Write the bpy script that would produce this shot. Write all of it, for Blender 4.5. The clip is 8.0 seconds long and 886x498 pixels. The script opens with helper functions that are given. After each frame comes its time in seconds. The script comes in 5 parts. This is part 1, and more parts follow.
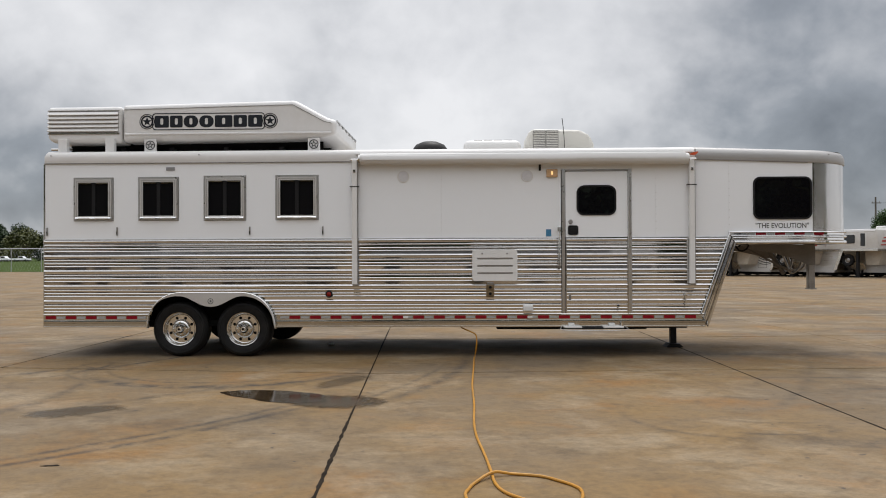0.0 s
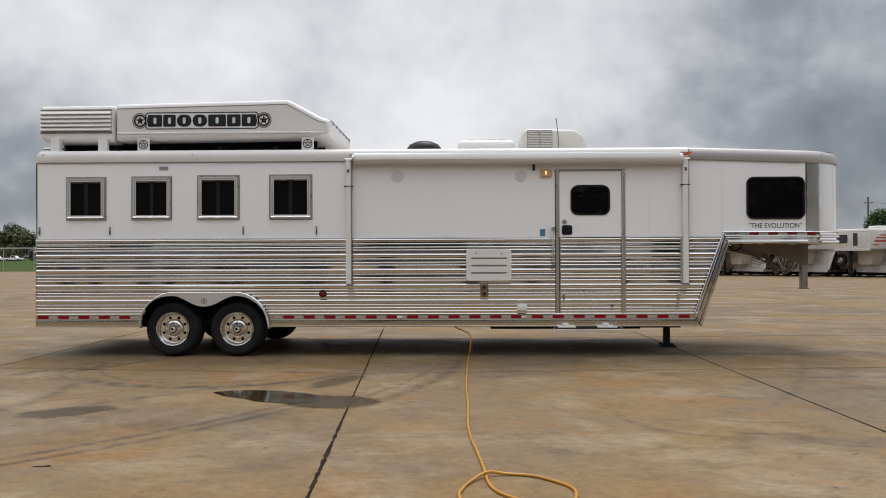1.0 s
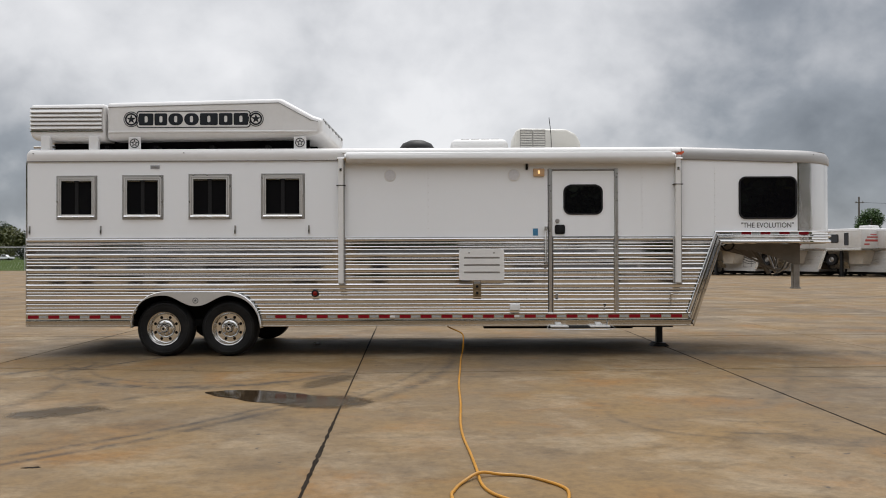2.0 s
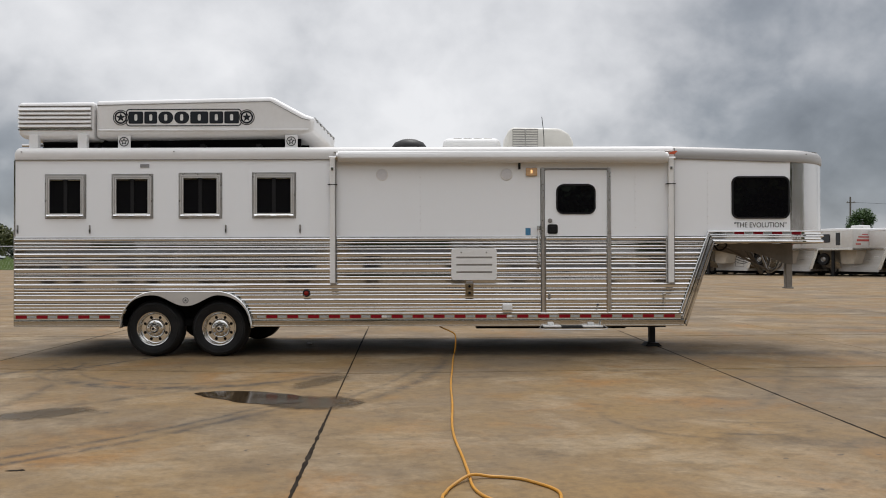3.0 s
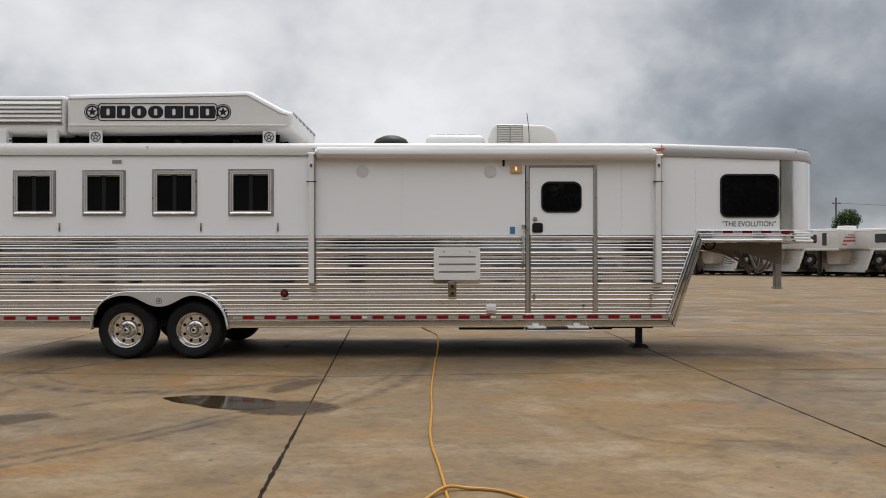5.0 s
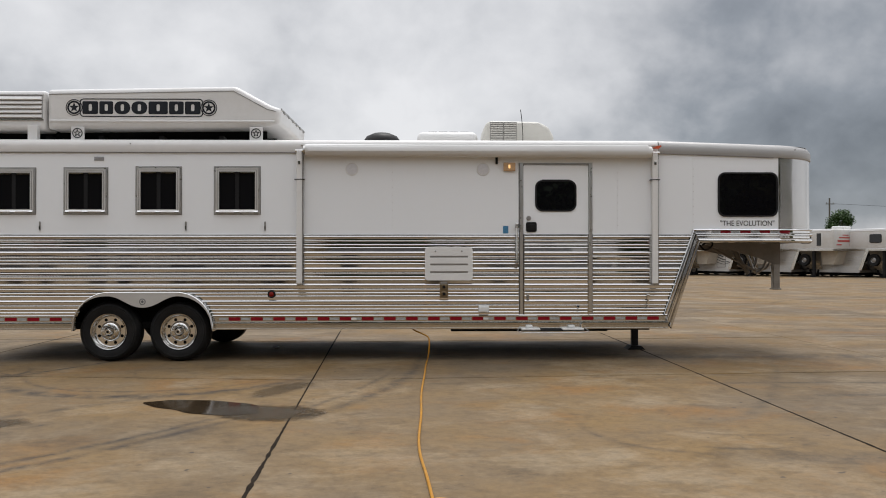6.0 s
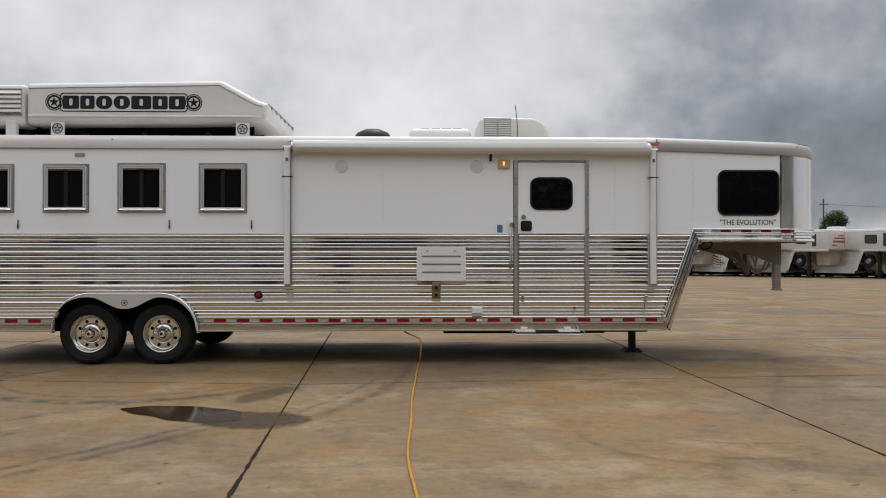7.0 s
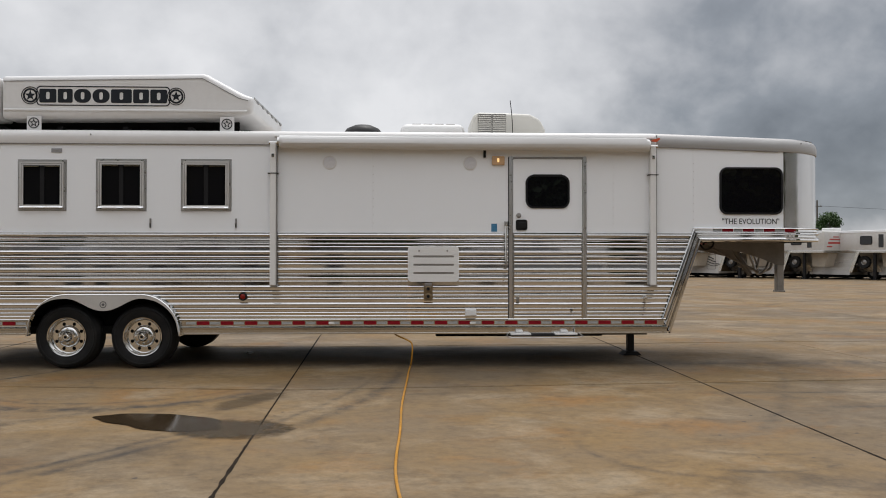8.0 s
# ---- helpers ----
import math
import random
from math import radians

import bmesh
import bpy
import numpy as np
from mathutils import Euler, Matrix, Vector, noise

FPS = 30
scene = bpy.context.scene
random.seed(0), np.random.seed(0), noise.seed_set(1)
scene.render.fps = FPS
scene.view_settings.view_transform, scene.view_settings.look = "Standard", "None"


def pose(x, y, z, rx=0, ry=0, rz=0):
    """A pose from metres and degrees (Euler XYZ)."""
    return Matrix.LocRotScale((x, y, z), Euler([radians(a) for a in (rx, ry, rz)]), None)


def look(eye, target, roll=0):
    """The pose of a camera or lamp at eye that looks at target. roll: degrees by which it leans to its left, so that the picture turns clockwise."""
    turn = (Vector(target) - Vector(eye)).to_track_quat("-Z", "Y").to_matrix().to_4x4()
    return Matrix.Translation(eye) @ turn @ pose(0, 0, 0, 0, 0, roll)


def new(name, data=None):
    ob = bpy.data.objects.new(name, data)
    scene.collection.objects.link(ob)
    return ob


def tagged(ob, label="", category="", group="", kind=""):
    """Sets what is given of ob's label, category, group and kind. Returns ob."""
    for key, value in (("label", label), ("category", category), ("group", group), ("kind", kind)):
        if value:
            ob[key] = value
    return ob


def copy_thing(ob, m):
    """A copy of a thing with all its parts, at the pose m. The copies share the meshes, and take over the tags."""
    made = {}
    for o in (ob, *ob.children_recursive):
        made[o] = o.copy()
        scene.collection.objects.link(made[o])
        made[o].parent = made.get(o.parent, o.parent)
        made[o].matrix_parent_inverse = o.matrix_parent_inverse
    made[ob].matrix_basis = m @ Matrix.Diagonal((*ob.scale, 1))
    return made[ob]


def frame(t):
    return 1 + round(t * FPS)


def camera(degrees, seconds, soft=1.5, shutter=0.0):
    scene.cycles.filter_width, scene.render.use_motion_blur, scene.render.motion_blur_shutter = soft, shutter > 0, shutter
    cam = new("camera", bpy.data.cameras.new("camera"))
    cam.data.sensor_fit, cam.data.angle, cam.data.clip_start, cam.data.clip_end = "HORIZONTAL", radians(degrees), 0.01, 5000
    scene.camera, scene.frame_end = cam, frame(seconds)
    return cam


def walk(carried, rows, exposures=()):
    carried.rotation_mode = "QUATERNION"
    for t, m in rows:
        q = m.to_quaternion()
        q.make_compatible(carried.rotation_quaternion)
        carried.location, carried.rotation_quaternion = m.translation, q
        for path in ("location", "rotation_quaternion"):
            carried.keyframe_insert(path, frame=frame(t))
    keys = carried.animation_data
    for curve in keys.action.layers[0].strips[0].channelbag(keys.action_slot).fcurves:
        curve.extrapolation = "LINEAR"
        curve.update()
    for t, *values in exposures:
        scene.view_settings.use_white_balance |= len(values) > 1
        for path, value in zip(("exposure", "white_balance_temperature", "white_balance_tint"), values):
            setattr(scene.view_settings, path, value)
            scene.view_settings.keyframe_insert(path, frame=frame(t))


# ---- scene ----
cam = camera(59.66, 8.0, soft=1.0)
PATH = [
    (0.0, pose(5.853, -10.601, 1.390, 90.490, 0.223, 1.616)),
    (0.5, pose(5.856, -10.598, 1.390, 90.482, 0.220, 1.416)),
    (1.0, pose(5.856, -10.596, 1.392, 90.458, 0.205, 1.188)),
    (1.5, pose(5.856, -10.590, 1.393, 90.430, 0.190, 0.925)),
    (3.0, pose(5.869, -10.520, 1.396, 90.364, 0.135, 0.150)),
    (3.5, pose(5.884, -10.474, 1.394, 90.355, 0.120, -0.078)),
    (4.0, pose(5.903, -10.414, 1.391, 90.352, 0.110, -0.280)),
    (4.5, pose(5.927, -10.339, 1.387, 90.362, 0.096, -0.495)),
    (6.0, pose(5.990, -9.991, 1.379, 90.385, 0.032, -1.135)),
    (6.5, pose(6.008, -9.852, 1.375, 90.395, 0.014, -1.330)),
    (7.0, pose(6.024, -9.696, 1.370, 90.417, -0.010, -1.540)),
    (7.5, pose(6.040, -9.524, 1.362, 90.462, -0.030, -1.765)),
    (8.0, pose(6.057, -9.343, 1.352, 90.524, -0.042, -1.976)),
]
walk(cam, PATH, exposures=[(0.0, 0.02), (4.5, 0.0), (8.0, -0.09)])


# ---- world: a cloudy sky over a clear one, and a broad soft sun ----
SUN_EL, SUN_AZ = radians(66), radians(12)


def build_sky():
    world = bpy.data.worlds.new("cloudy_sky")
    scene.world = world
    world.use_nodes = True
    nt = world.node_tree
    nt.nodes.clear()
    N, L = nt.nodes.new, nt.links.new
    out, bg = N("ShaderNodeOutputWorld"), N("ShaderNodeBackground")
    L(bg.outputs[0], out.inputs[0])
    sky = N("ShaderNodeTexSky")
    sky.sky_type, sky.sun_disc = "NISHITA", False
    sky.sun_elevation, sky.sun_rotation = SUN_EL, SUN_AZ
    dim = N("ShaderNodeVectorMath")
    dim.operation = "SCALE"
    L(sky.outputs[0], dim.inputs[0])
    dim.inputs["Scale"].default_value = 0.10
    tc = N("ShaderNodeTexCoord")
    sep = N("ShaderNodeSeparateXYZ")
    L(tc.outputs["Generated"], sep.inputs[0])

    def num(op, a, b=None, c=None, clamp=False):
        n = N("ShaderNodeMath")
        n.operation, n.use_clamp = op, clamp
        for i, v in enumerate((a, b, c)):
            if v is None:
                continue
            if isinstance(v, (int, float)):
                n.inputs[i].default_value = v
            else:
                L(v, n.inputs[i])
        return n.outputs[0]

    # clouds lie on a high flat layer, so that they crowd towards the horizon
    up = num("ADD", num("MAXIMUM", sep.outputs[2], 0.0), 0.85)
    px, py = num("DIVIDE", sep.outputs[0], up), num("DIVIDE", sep.outputs[1], up)
    flat = N("ShaderNodeCombineXYZ")
    L(px, flat.inputs[0]), L(py, flat.inputs[1])
    flat.inputs[2].default_value = 3.7

    def clouds(scale, detail, rough, twist, shift):
        move = N("ShaderNodeVectorMath")
        move.operation = "ADD"
        L(flat.outputs[0], move.inputs[0])
        move.inputs[1].default_value = shift
        n = N("ShaderNodeTexNoise")
        L(move.outputs[0], n.inputs["Vector"])
        n.inputs["Scale"].default_value, n.inputs["Detail"].default_value = scale, detail
        n.inputs["Roughness"].default_value, n.inputs["Distortion"].default_value = rough, twist
        return n.outputs["Fac"]

    big, mid = clouds(2.2, 3, 0.5, 0.3, (2.0, 5.2, 0)), clouds(5.5, 6, 0.52, 0.25, (7.3, 1.1, 0))
    wisp = clouds(15.0, 5, 0.5, 0.2, (0.4, 9.0, 0))

    def heap(where, inner, outer):
        """How far a direction lies within a mass of cloud round a direction: 1 inside, 0 outside."""
        d = N("ShaderNodeVectorMath")
        d.operation = "DOT_PRODUCT"
        L(tc.outputs["Generated"], d.inputs[0])
        d.inputs[1].default_value = Vector(where).normalized()
        m = N("ShaderNodeMapRange")
        m.interpolation_type = "SMOOTHSTEP"
        m.inputs["From Min"].default_value, m.inputs["From Max"].default_value = math.cos(radians(outer)), math.cos(radians(inner))
        L(d.outputs["Value"], m.inputs["Value"])
        return m.outputs[0]

    tone = num("MULTIPLY_ADD", num("SUBTRACT", big, 0.5), 0.35, 0.755)
    tone = num("MULTIPLY_ADD", num("SUBTRACT", mid, 0.5), 0.85, tone)
    tone = num("MULTIPLY_ADD", num("SUBTRACT", wisp, 0.5), 0.42, tone)
    for where, inner, outer, much in (((0.44, 0.90, 0.20), 3, 17, -0.25), ((-0.60, 0.95, 0.07), 1, 10, -0.40), ((0.70, 0.80, 0.10), 3, 16, -0.16), ((0.50, 0.95, 0.09), 1, 8, -0.20),
                                      ((0.05, 1.0, 0.15), 3, 20, 0.06), ((-0.40, 1.0, 0.26), 2, 14, 0.08)):
        tone = num("MULTIPLY_ADD", heap(where, inner, outer), much, tone)
    low = N("ShaderNodeMapRange")
    L(sep.outputs[2], low.inputs["Value"])
    low.inputs["From Min"].default_value, low.inputs["From Max"].default_value = 0.01, 0.055
    low.inputs["To Min"].default_value, low.inputs["To Max"].default_value = 0.30, 0.0
    tone = num("ADD", tone, low.outputs[0])
    ramp = N("ShaderNodeValToRGB")
    L(tone, ramp.inputs[0])
    e = ramp.color_ramp.elements
    e[0].position, e[0].color = 0.12, (0.145, 0.160, 0.182, 1)
    e[1].position, e[1].color = 1.0, (0.86, 0.86, 0.875, 1)
    for p, c in ((0.4, (0.29, 0.312, 0.345, 1)), (0.62, (0.545, 0.555, 0.58, 1)), (0.8, (0.72, 0.725, 0.745, 1))):
        e.new(p).color = c
    blend = N("ShaderNodeMix")
    blend.data_type = "RGBA"
    blend.inputs[0].default_value = 0.93
    L(dim.outputs[0], blend.inputs[6]), L(ramp.outputs[0], blend.inputs[7])
    L(blend.outputs[2], bg.inputs[0])
    # an overcast sky grows brighter towards the zenith
    high = N("ShaderNodeMapRange")
    high.interpolation_type = "SMOOTHSTEP"
    L(sep.outputs[2], high.inputs["Value"])
    high.inputs["From Min"].default_value, high.inputs["From Max"].default_value = 0.30, 0.95
    high.inputs["To Min"].default_value, high.inputs["To Max"].default_value = 1.0, 2.45
    L(high.outputs[0], bg.inputs[1])


build_sky()
sun = new("sun", bpy.data.lights.new("sun", "SUN"))
sun.data.energy, sun.data.angle, sun.data.color = 1.6, radians(26), (1.0, 0.98, 0.955)
sun.matrix_world = look((math.sin(SUN_AZ) * math.cos(SUN_EL) * 50, math.cos(SUN_AZ) * math.cos(SUN_EL) * 50, math.sin(SUN_EL) * 50), (0, 0, 0))


# ---- materials ----
def surface(name, colour, rough=0.5, metal=0.0, vary=0.12, scale=3.0, fine=60.0, bump=0.0, bump_scale=80.0, stretch=(1, 1, 1), dirt=None, dirt_much=0.0,
            dirt_scale=1.2, rough_vary=0.08, coat=0.0, piece_vary=0.0, gloss=0.5):
    """Paint, metal, stone or wood: a base colour that varies at two scales, with stains, uneven gloss and fine relief."""
    m = bpy.data.materials.new(name)
    m.use_nodes = True
    nt = m.node_tree
    b = nt.nodes["Principled BSDF"]
    N, L = nt.nodes.new, nt.links.new
    tc, mp = N("ShaderNodeTexCoord"), N("ShaderNodeMapping")
    L(tc.outputs["Object"], mp.inputs[0])
    mp.inputs["Scale"].default_value = stretch

    def noisy(s, detail=4.0, rough_=0.55):
        n = N("ShaderNodeTexNoise")
        L(mp.outputs[0], n.inputs["Vector"])
        n.inputs["Scale"].default_value, n.inputs["Detail"].default_value, n.inputs["Roughness"].default_value = s, detail, rough_
        return n.outputs["Fac"]

    def mapped(fac, lo, hi, a=0.3, z=0.7):
        r = N("ShaderNodeMapRange")
        L(fac, r.inputs["Value"])
        for k, v in (("From Min", a), ("From Max", z), ("To Min", lo), ("To Max", hi)):
            r.inputs[k].default_value = v
        return r.outputs[0]

    def mixed(kind, fac, a, c):
        x = N("ShaderNodeMix")
        x.data_type, x.blend_type = "RGBA", kind
        for i, v in ((0, fac), (6, a), (7, c)):
            if isinstance(v, (int, float)):
                x.inputs[i].default_value = v
            elif isinstance(v, tuple):
                x.inputs[i].default_value = (*v[:3], 1)
            else:
                L(v, x.inputs[i])
        return x.outputs[2]

    def grey(fac):
        g = N("ShaderNodeCombineColor")
        for i in range(3):
            L(fac, g.inputs[i])
        return g.outputs[0]

    large, small = noisy(scale), noisy(fine, 3.0)
    col = mixed("MULTIPLY", 1.0, colour, grey(mapped(large, 1 - vary, 1 + vary * 0.6)))
    col = mixed("MULTIPLY", 1.0, col, grey(mapped(small, 1 - vary * 0.5, 1 + vary * 0.4)))
    if dirt:
        col = mixed("MIX", mapped(noisy(dirt_scale, 8.0, 0.62), 0.0, dirt_much, 0.48, 0.75), col, dirt)
    if piece_vary:
        info = N("ShaderNodeObjectInfo")
        col = mixed("MULTIPLY", 1.0, col, grey(mapped(info.outputs["Random"], 1 - piece_vary, 1 + piece_vary, 0, 1)))
    L(col, b.inputs["Base Color"])
    L(mapped(noisy(scale * 2.3, 5.0), max(rough - rough_vary, 0.02), min(rough + rough_vary, 1.0)), b.inputs["Roughness"])
    b.inputs["Metallic"].default_value = metal
    b.inputs["Specular IOR Level"].default_value = gloss
    b.inputs["Coat Weight"].default_value = coat
    b.inputs["Coat Roughness"].default_value = 0.08
    if bump:
        bp = N("ShaderNodeBump")
        bp.inputs["Strength"].default_value, bp.inputs["Distance"].default_value = bump, 0.01
        L(noisy(bump_scale, 4.0), bp.inputs["Height"])
        L(bp.outputs[0], b.inputs["Normal"])
    return m


white_paint = surface("white_paint", (0.85, 0.868, 0.888), 0.28, vary=0.006, scale=0.25, fine=5, coat=0.3, rough_vary=0.0)
roof_paint = surface("weathered_white_roof_paint", (0.66, 0.645, 0.63), 0.36, vary=0.05, scale=0.8, fine=12, dirt=(0.50, 0.45, 0.40), dirt_much=0.3, dirt_scale=1.5)
# far trailers' white, darkened to stand for their shaded sides, with some dirt
far_shaded_white = surface("far_white_paint_with_shade", (0.60, 0.59, 0.57), 0.4, vary=0.08, scale=0.8, fine=9, dirt=(0.42, 0.36, 0.28), dirt_much=0.4, dirt_scale=1.2)
brown_plate = surface("tarnished_bronze_plate", (0.22, 0.16, 0.09), 0.45, 0.6, vary=0.2, scale=12)
white_plastic = surface("white_plastic", (0.74, 0.735, 0.72), 0.42, vary=0.04, scale=3, fine=60)
pod_white = surface("pod_gelcoat", (0.74, 0.735, 0.725), 0.36, vary=0.04, scale=1.2, fine=20, dirt=(0.5, 0.44, 0.36), dirt_much=0.22, dirt_scale=1.6)
beige_plastic = surface("aged_beige_plastic", (0.66, 0.645, 0.59), 0.5, vary=0.05, scale=2)
fabric_white = surface("awning_vinyl", (0.67, 0.665, 0.655), 0.5, vary=0.05, scale=2.0, fine=120, bump=0.08, bump_scale=200, dirt=(0.55, 0.5, 0.44), dirt_much=0.2, stretch=(0.4, 1, 1))
slat_metal = surface("polished_aluminium_siding", (0.69, 0.688, 0.685), 0.055, 1.0, vary=0.06, scale=1.4, fine=30, bump=0.025, bump_scale=1.1, stretch=(0.25, 1, 1.5), rough_vary=0.02,
                     dirt=(0.58, 0.54, 0.49), dirt_much=0.3, dirt_scale=0.8)
rail_metal = surface("brushed_aluminium", (0.56, 0.55, 0.53), 0.16, 1.0, vary=0.08, scale=3, fine=90, bump=0.04, bump_scale=40, stretch=(0.2, 1, 2), dirt=(0.55, 0.50, 0.43), dirt_much=0.35)
mirror_metal = surface("mirror_polished_aluminium", (0.64, 0.635, 0.63), 0.18, 0.8, vary=0.03, scale=2, bump=0.25, bump_scale=2.6, stretch=(1.6, 1.6, 0.8), rough_vary=0.03)
satin_rail = surface("satin_painted_rail", (0.40, 0.39, 0.38), 0.42, 0.45, vary=0.04, scale=2)
satin_fender = surface("satin_aluminium_fender", (0.62, 0.615, 0.60), 0.42, 0.55, vary=0.05, scale=3, fine=40, dirt=(0.42, 0.37, 0.30), dirt_much=0.35, dirt_scale=2.5)
grey_paint = surface("grey_vehicle_paint", (0.105, 0.108, 0.115), 0.25, vary=0.05, coat=0.4)
chrome = surface("chrome", (0.72, 0.715, 0.70), 0.12, 1.0, vary=0.05, scale=6, rough_vary=0.04)
dull_metal = surface("dull_grey_metal", (0.33, 0.32, 0.31), 0.42, 0.9, vary=0.15, scale=8, bump=0.1)
window_metal = surface("window_frame_aluminium", (0.60, 0.59, 0.58), 0.30, 1.0, vary=0.04, scale=5, rough_vary=0.04)
# dark brown stands for the shade under the loft
shade_dark_liner = surface("underside_board_with_painted_shade", (0.075, 0.062, 0.05), 0.7, vary=0.2, scale=3, gloss=0.2)
grey_steel = surface("painted_grey_steel", (0.19, 0.175, 0.16), 0.5, 0.3, vary=0.15, scale=6, dirt=(0.2, 0.15, 0.1), dirt_much=0.4)
black_steel = surface("black_painted_steel", (0.014, 0.014, 0.015), 0.5, vary=0.3, scale=5, dirt=(0.05, 0.042, 0.034), dirt_much=0.3, gloss=0.2)
under_black = surface("undercoating", (0.010, 0.010, 0.010), 0.9, vary=0.3, scale=4, gloss=0.05)
rubber = surface("tyre_rubber", (0.010, 0.010, 0.0105), 0.6, vary=0.25, scale=9, fine=90, bump=0.1, bump_scale=120, dirt=(0.035, 0.032, 0.028), dirt_much=0.35, dirt_scale=5, gloss=0.22)
seal = surface("black_rubber_seal", (0.012, 0.012, 0.013), 0.55, gloss=0.2)
ink = surface("dark_blue_black_vinyl", (0.014, 0.017, 0.022), 0.45, vary=0.1, gloss=0.25)
tape_red = surface("red_reflective_tape", (0.25, 0.008, 0.016), 0.5, vary=0.15, scale=20, gloss=0.1)
tape_white = surface("silver_reflective_tape", (0.36, 0.37, 0.38), 0.3, vary=0.1, scale=20, coat=0.5)
porch_cover = surface("pale_amber_cover", (0.62, 0.40, 0.22), 0.3, coat=0.4)
red_plastic = surface("red_orange_plastic", (0.62, 0.10, 0.035), 0.35, vary=0.1)
red_lens = surface("red_lens", (0.22, 0.010, 0.006), 0.25, gloss=0.3)
blue_sticker = surface("blue_sticker", (0.05, 0.20, 0.36), 0.45, vary=0.15, scale=30)
grey_sticker = surface("grey_badge", (0.30, 0.30, 0.31), 0.4, vary=0.1)
hose_yellow = surface("yellow_cord_sheath", (0.46, 0.205, 0.010), 0.48, vary=0.14, scale=4, dirt=(0.30, 0.2, 0.07), dirt_much=0.45, dirt_scale=6)
pale_grille = surface("speaker_cover", (0.66, 0.66, 0.685), 0.5, vary=0.06, scale=40)
red_graphic = surface("red_vinyl_graphic", (0.42, 0.06, 0.05), 0.45)
tan_liner = surface("tan_underside", (0.44, 0.39, 0.32), 0.55, vary=0.12, scale=3)
far_silver = surface("far_silver_siding", (0.52, 0.52, 0.52), 0.33, 0.8, vary=0.1, scale=2, stretch=(0.3, 1, 6))
bark = surface("bark", (0.11, 0.085, 0.06), 0.85, vary=0.3, scale=6, bump=0.4, bump_scale=20)
wood_pole = surface("weathered_pole_wood", (0.12, 0.10, 0.085), 0.8, vary=0.2, scale=5)
fence_metal = surface("galvanised_steel", (0.45, 0.46, 0.47), 0.45, 0.7, vary=0.1, scale=8)
joint_dirt = surface("joint_filler", (0.026, 0.020, 0.015), 0.95, gloss=0.05, vary=0.35, scale=5, fine=70, bump=0.4)


def glass(name, colour, rough=0.03, ior=1.26):
    m = bpy.data.materials.new(name)
    m.use_nodes = True
    b = m.node_tree.nodes["Principled BSDF"]
    b.inputs["Base Color"].default_value = (*colour, 1)
    b.inputs["Roughness"].default_value = rough
    b.inputs["IOR"].default_value = ior
    return m


dark_glass = glass("black_tinted_glass", (0.005, 0.005, 0.006), 0.015, 1.48)
clear_dark = glass("tinted_pane", (0.008, 0.008, 0.009), 0.03, 1.28)


def lamp_glow():
    m = bpy.data.materials.new("lit_porch_lens")
    m.use_nodes = True
    b = m.node_tree.nodes["Principled BSDF"]
    b.inputs["Base Color"].default_value = (0.8, 0.55, 0.3, 1)
    b.inputs["Emission Color"].default_value = (1.0, 0.62, 0.25, 1)
    b.inputs["Emission Strength"].default_value = 1.0
    return m


lit_lens = lamp_glow()


def leaves(name, a, b_):
    m = bpy.data.materials.new(name)
    m.use_nodes = True
    nt = m.node_tree
    b = nt.nodes["Principled BSDF"]
    geo, ramp = nt.nodes.new("ShaderNodeNewGeometry"), nt.nodes.new("ShaderNodeValToRGB")
    nt.links.new(geo.outputs["Random Per Island"], ramp.inputs[0])
    ramp.color_ramp.elements[0].color, ramp.color_ramp.elements[1].color = (*a, 1), (*b_, 1)
    nt.links.new(ramp.outputs[0], b.inputs["Base Color"])
    b.inputs["Roughness"].default_value = 0.6
    return m


leaf_green = leaves("green_leaves", (0.028, 0.060, 0.016), (0.075, 0.13, 0.035))
leaf_dark = leaves("dark_green_leaves", (0.014, 0.030, 0.010), (0.035, 0.065, 0.020))
leaf_olive = leaves("olive_leaves", (0.035, 0.045, 0.008), (0.09, 0.095, 0.018))


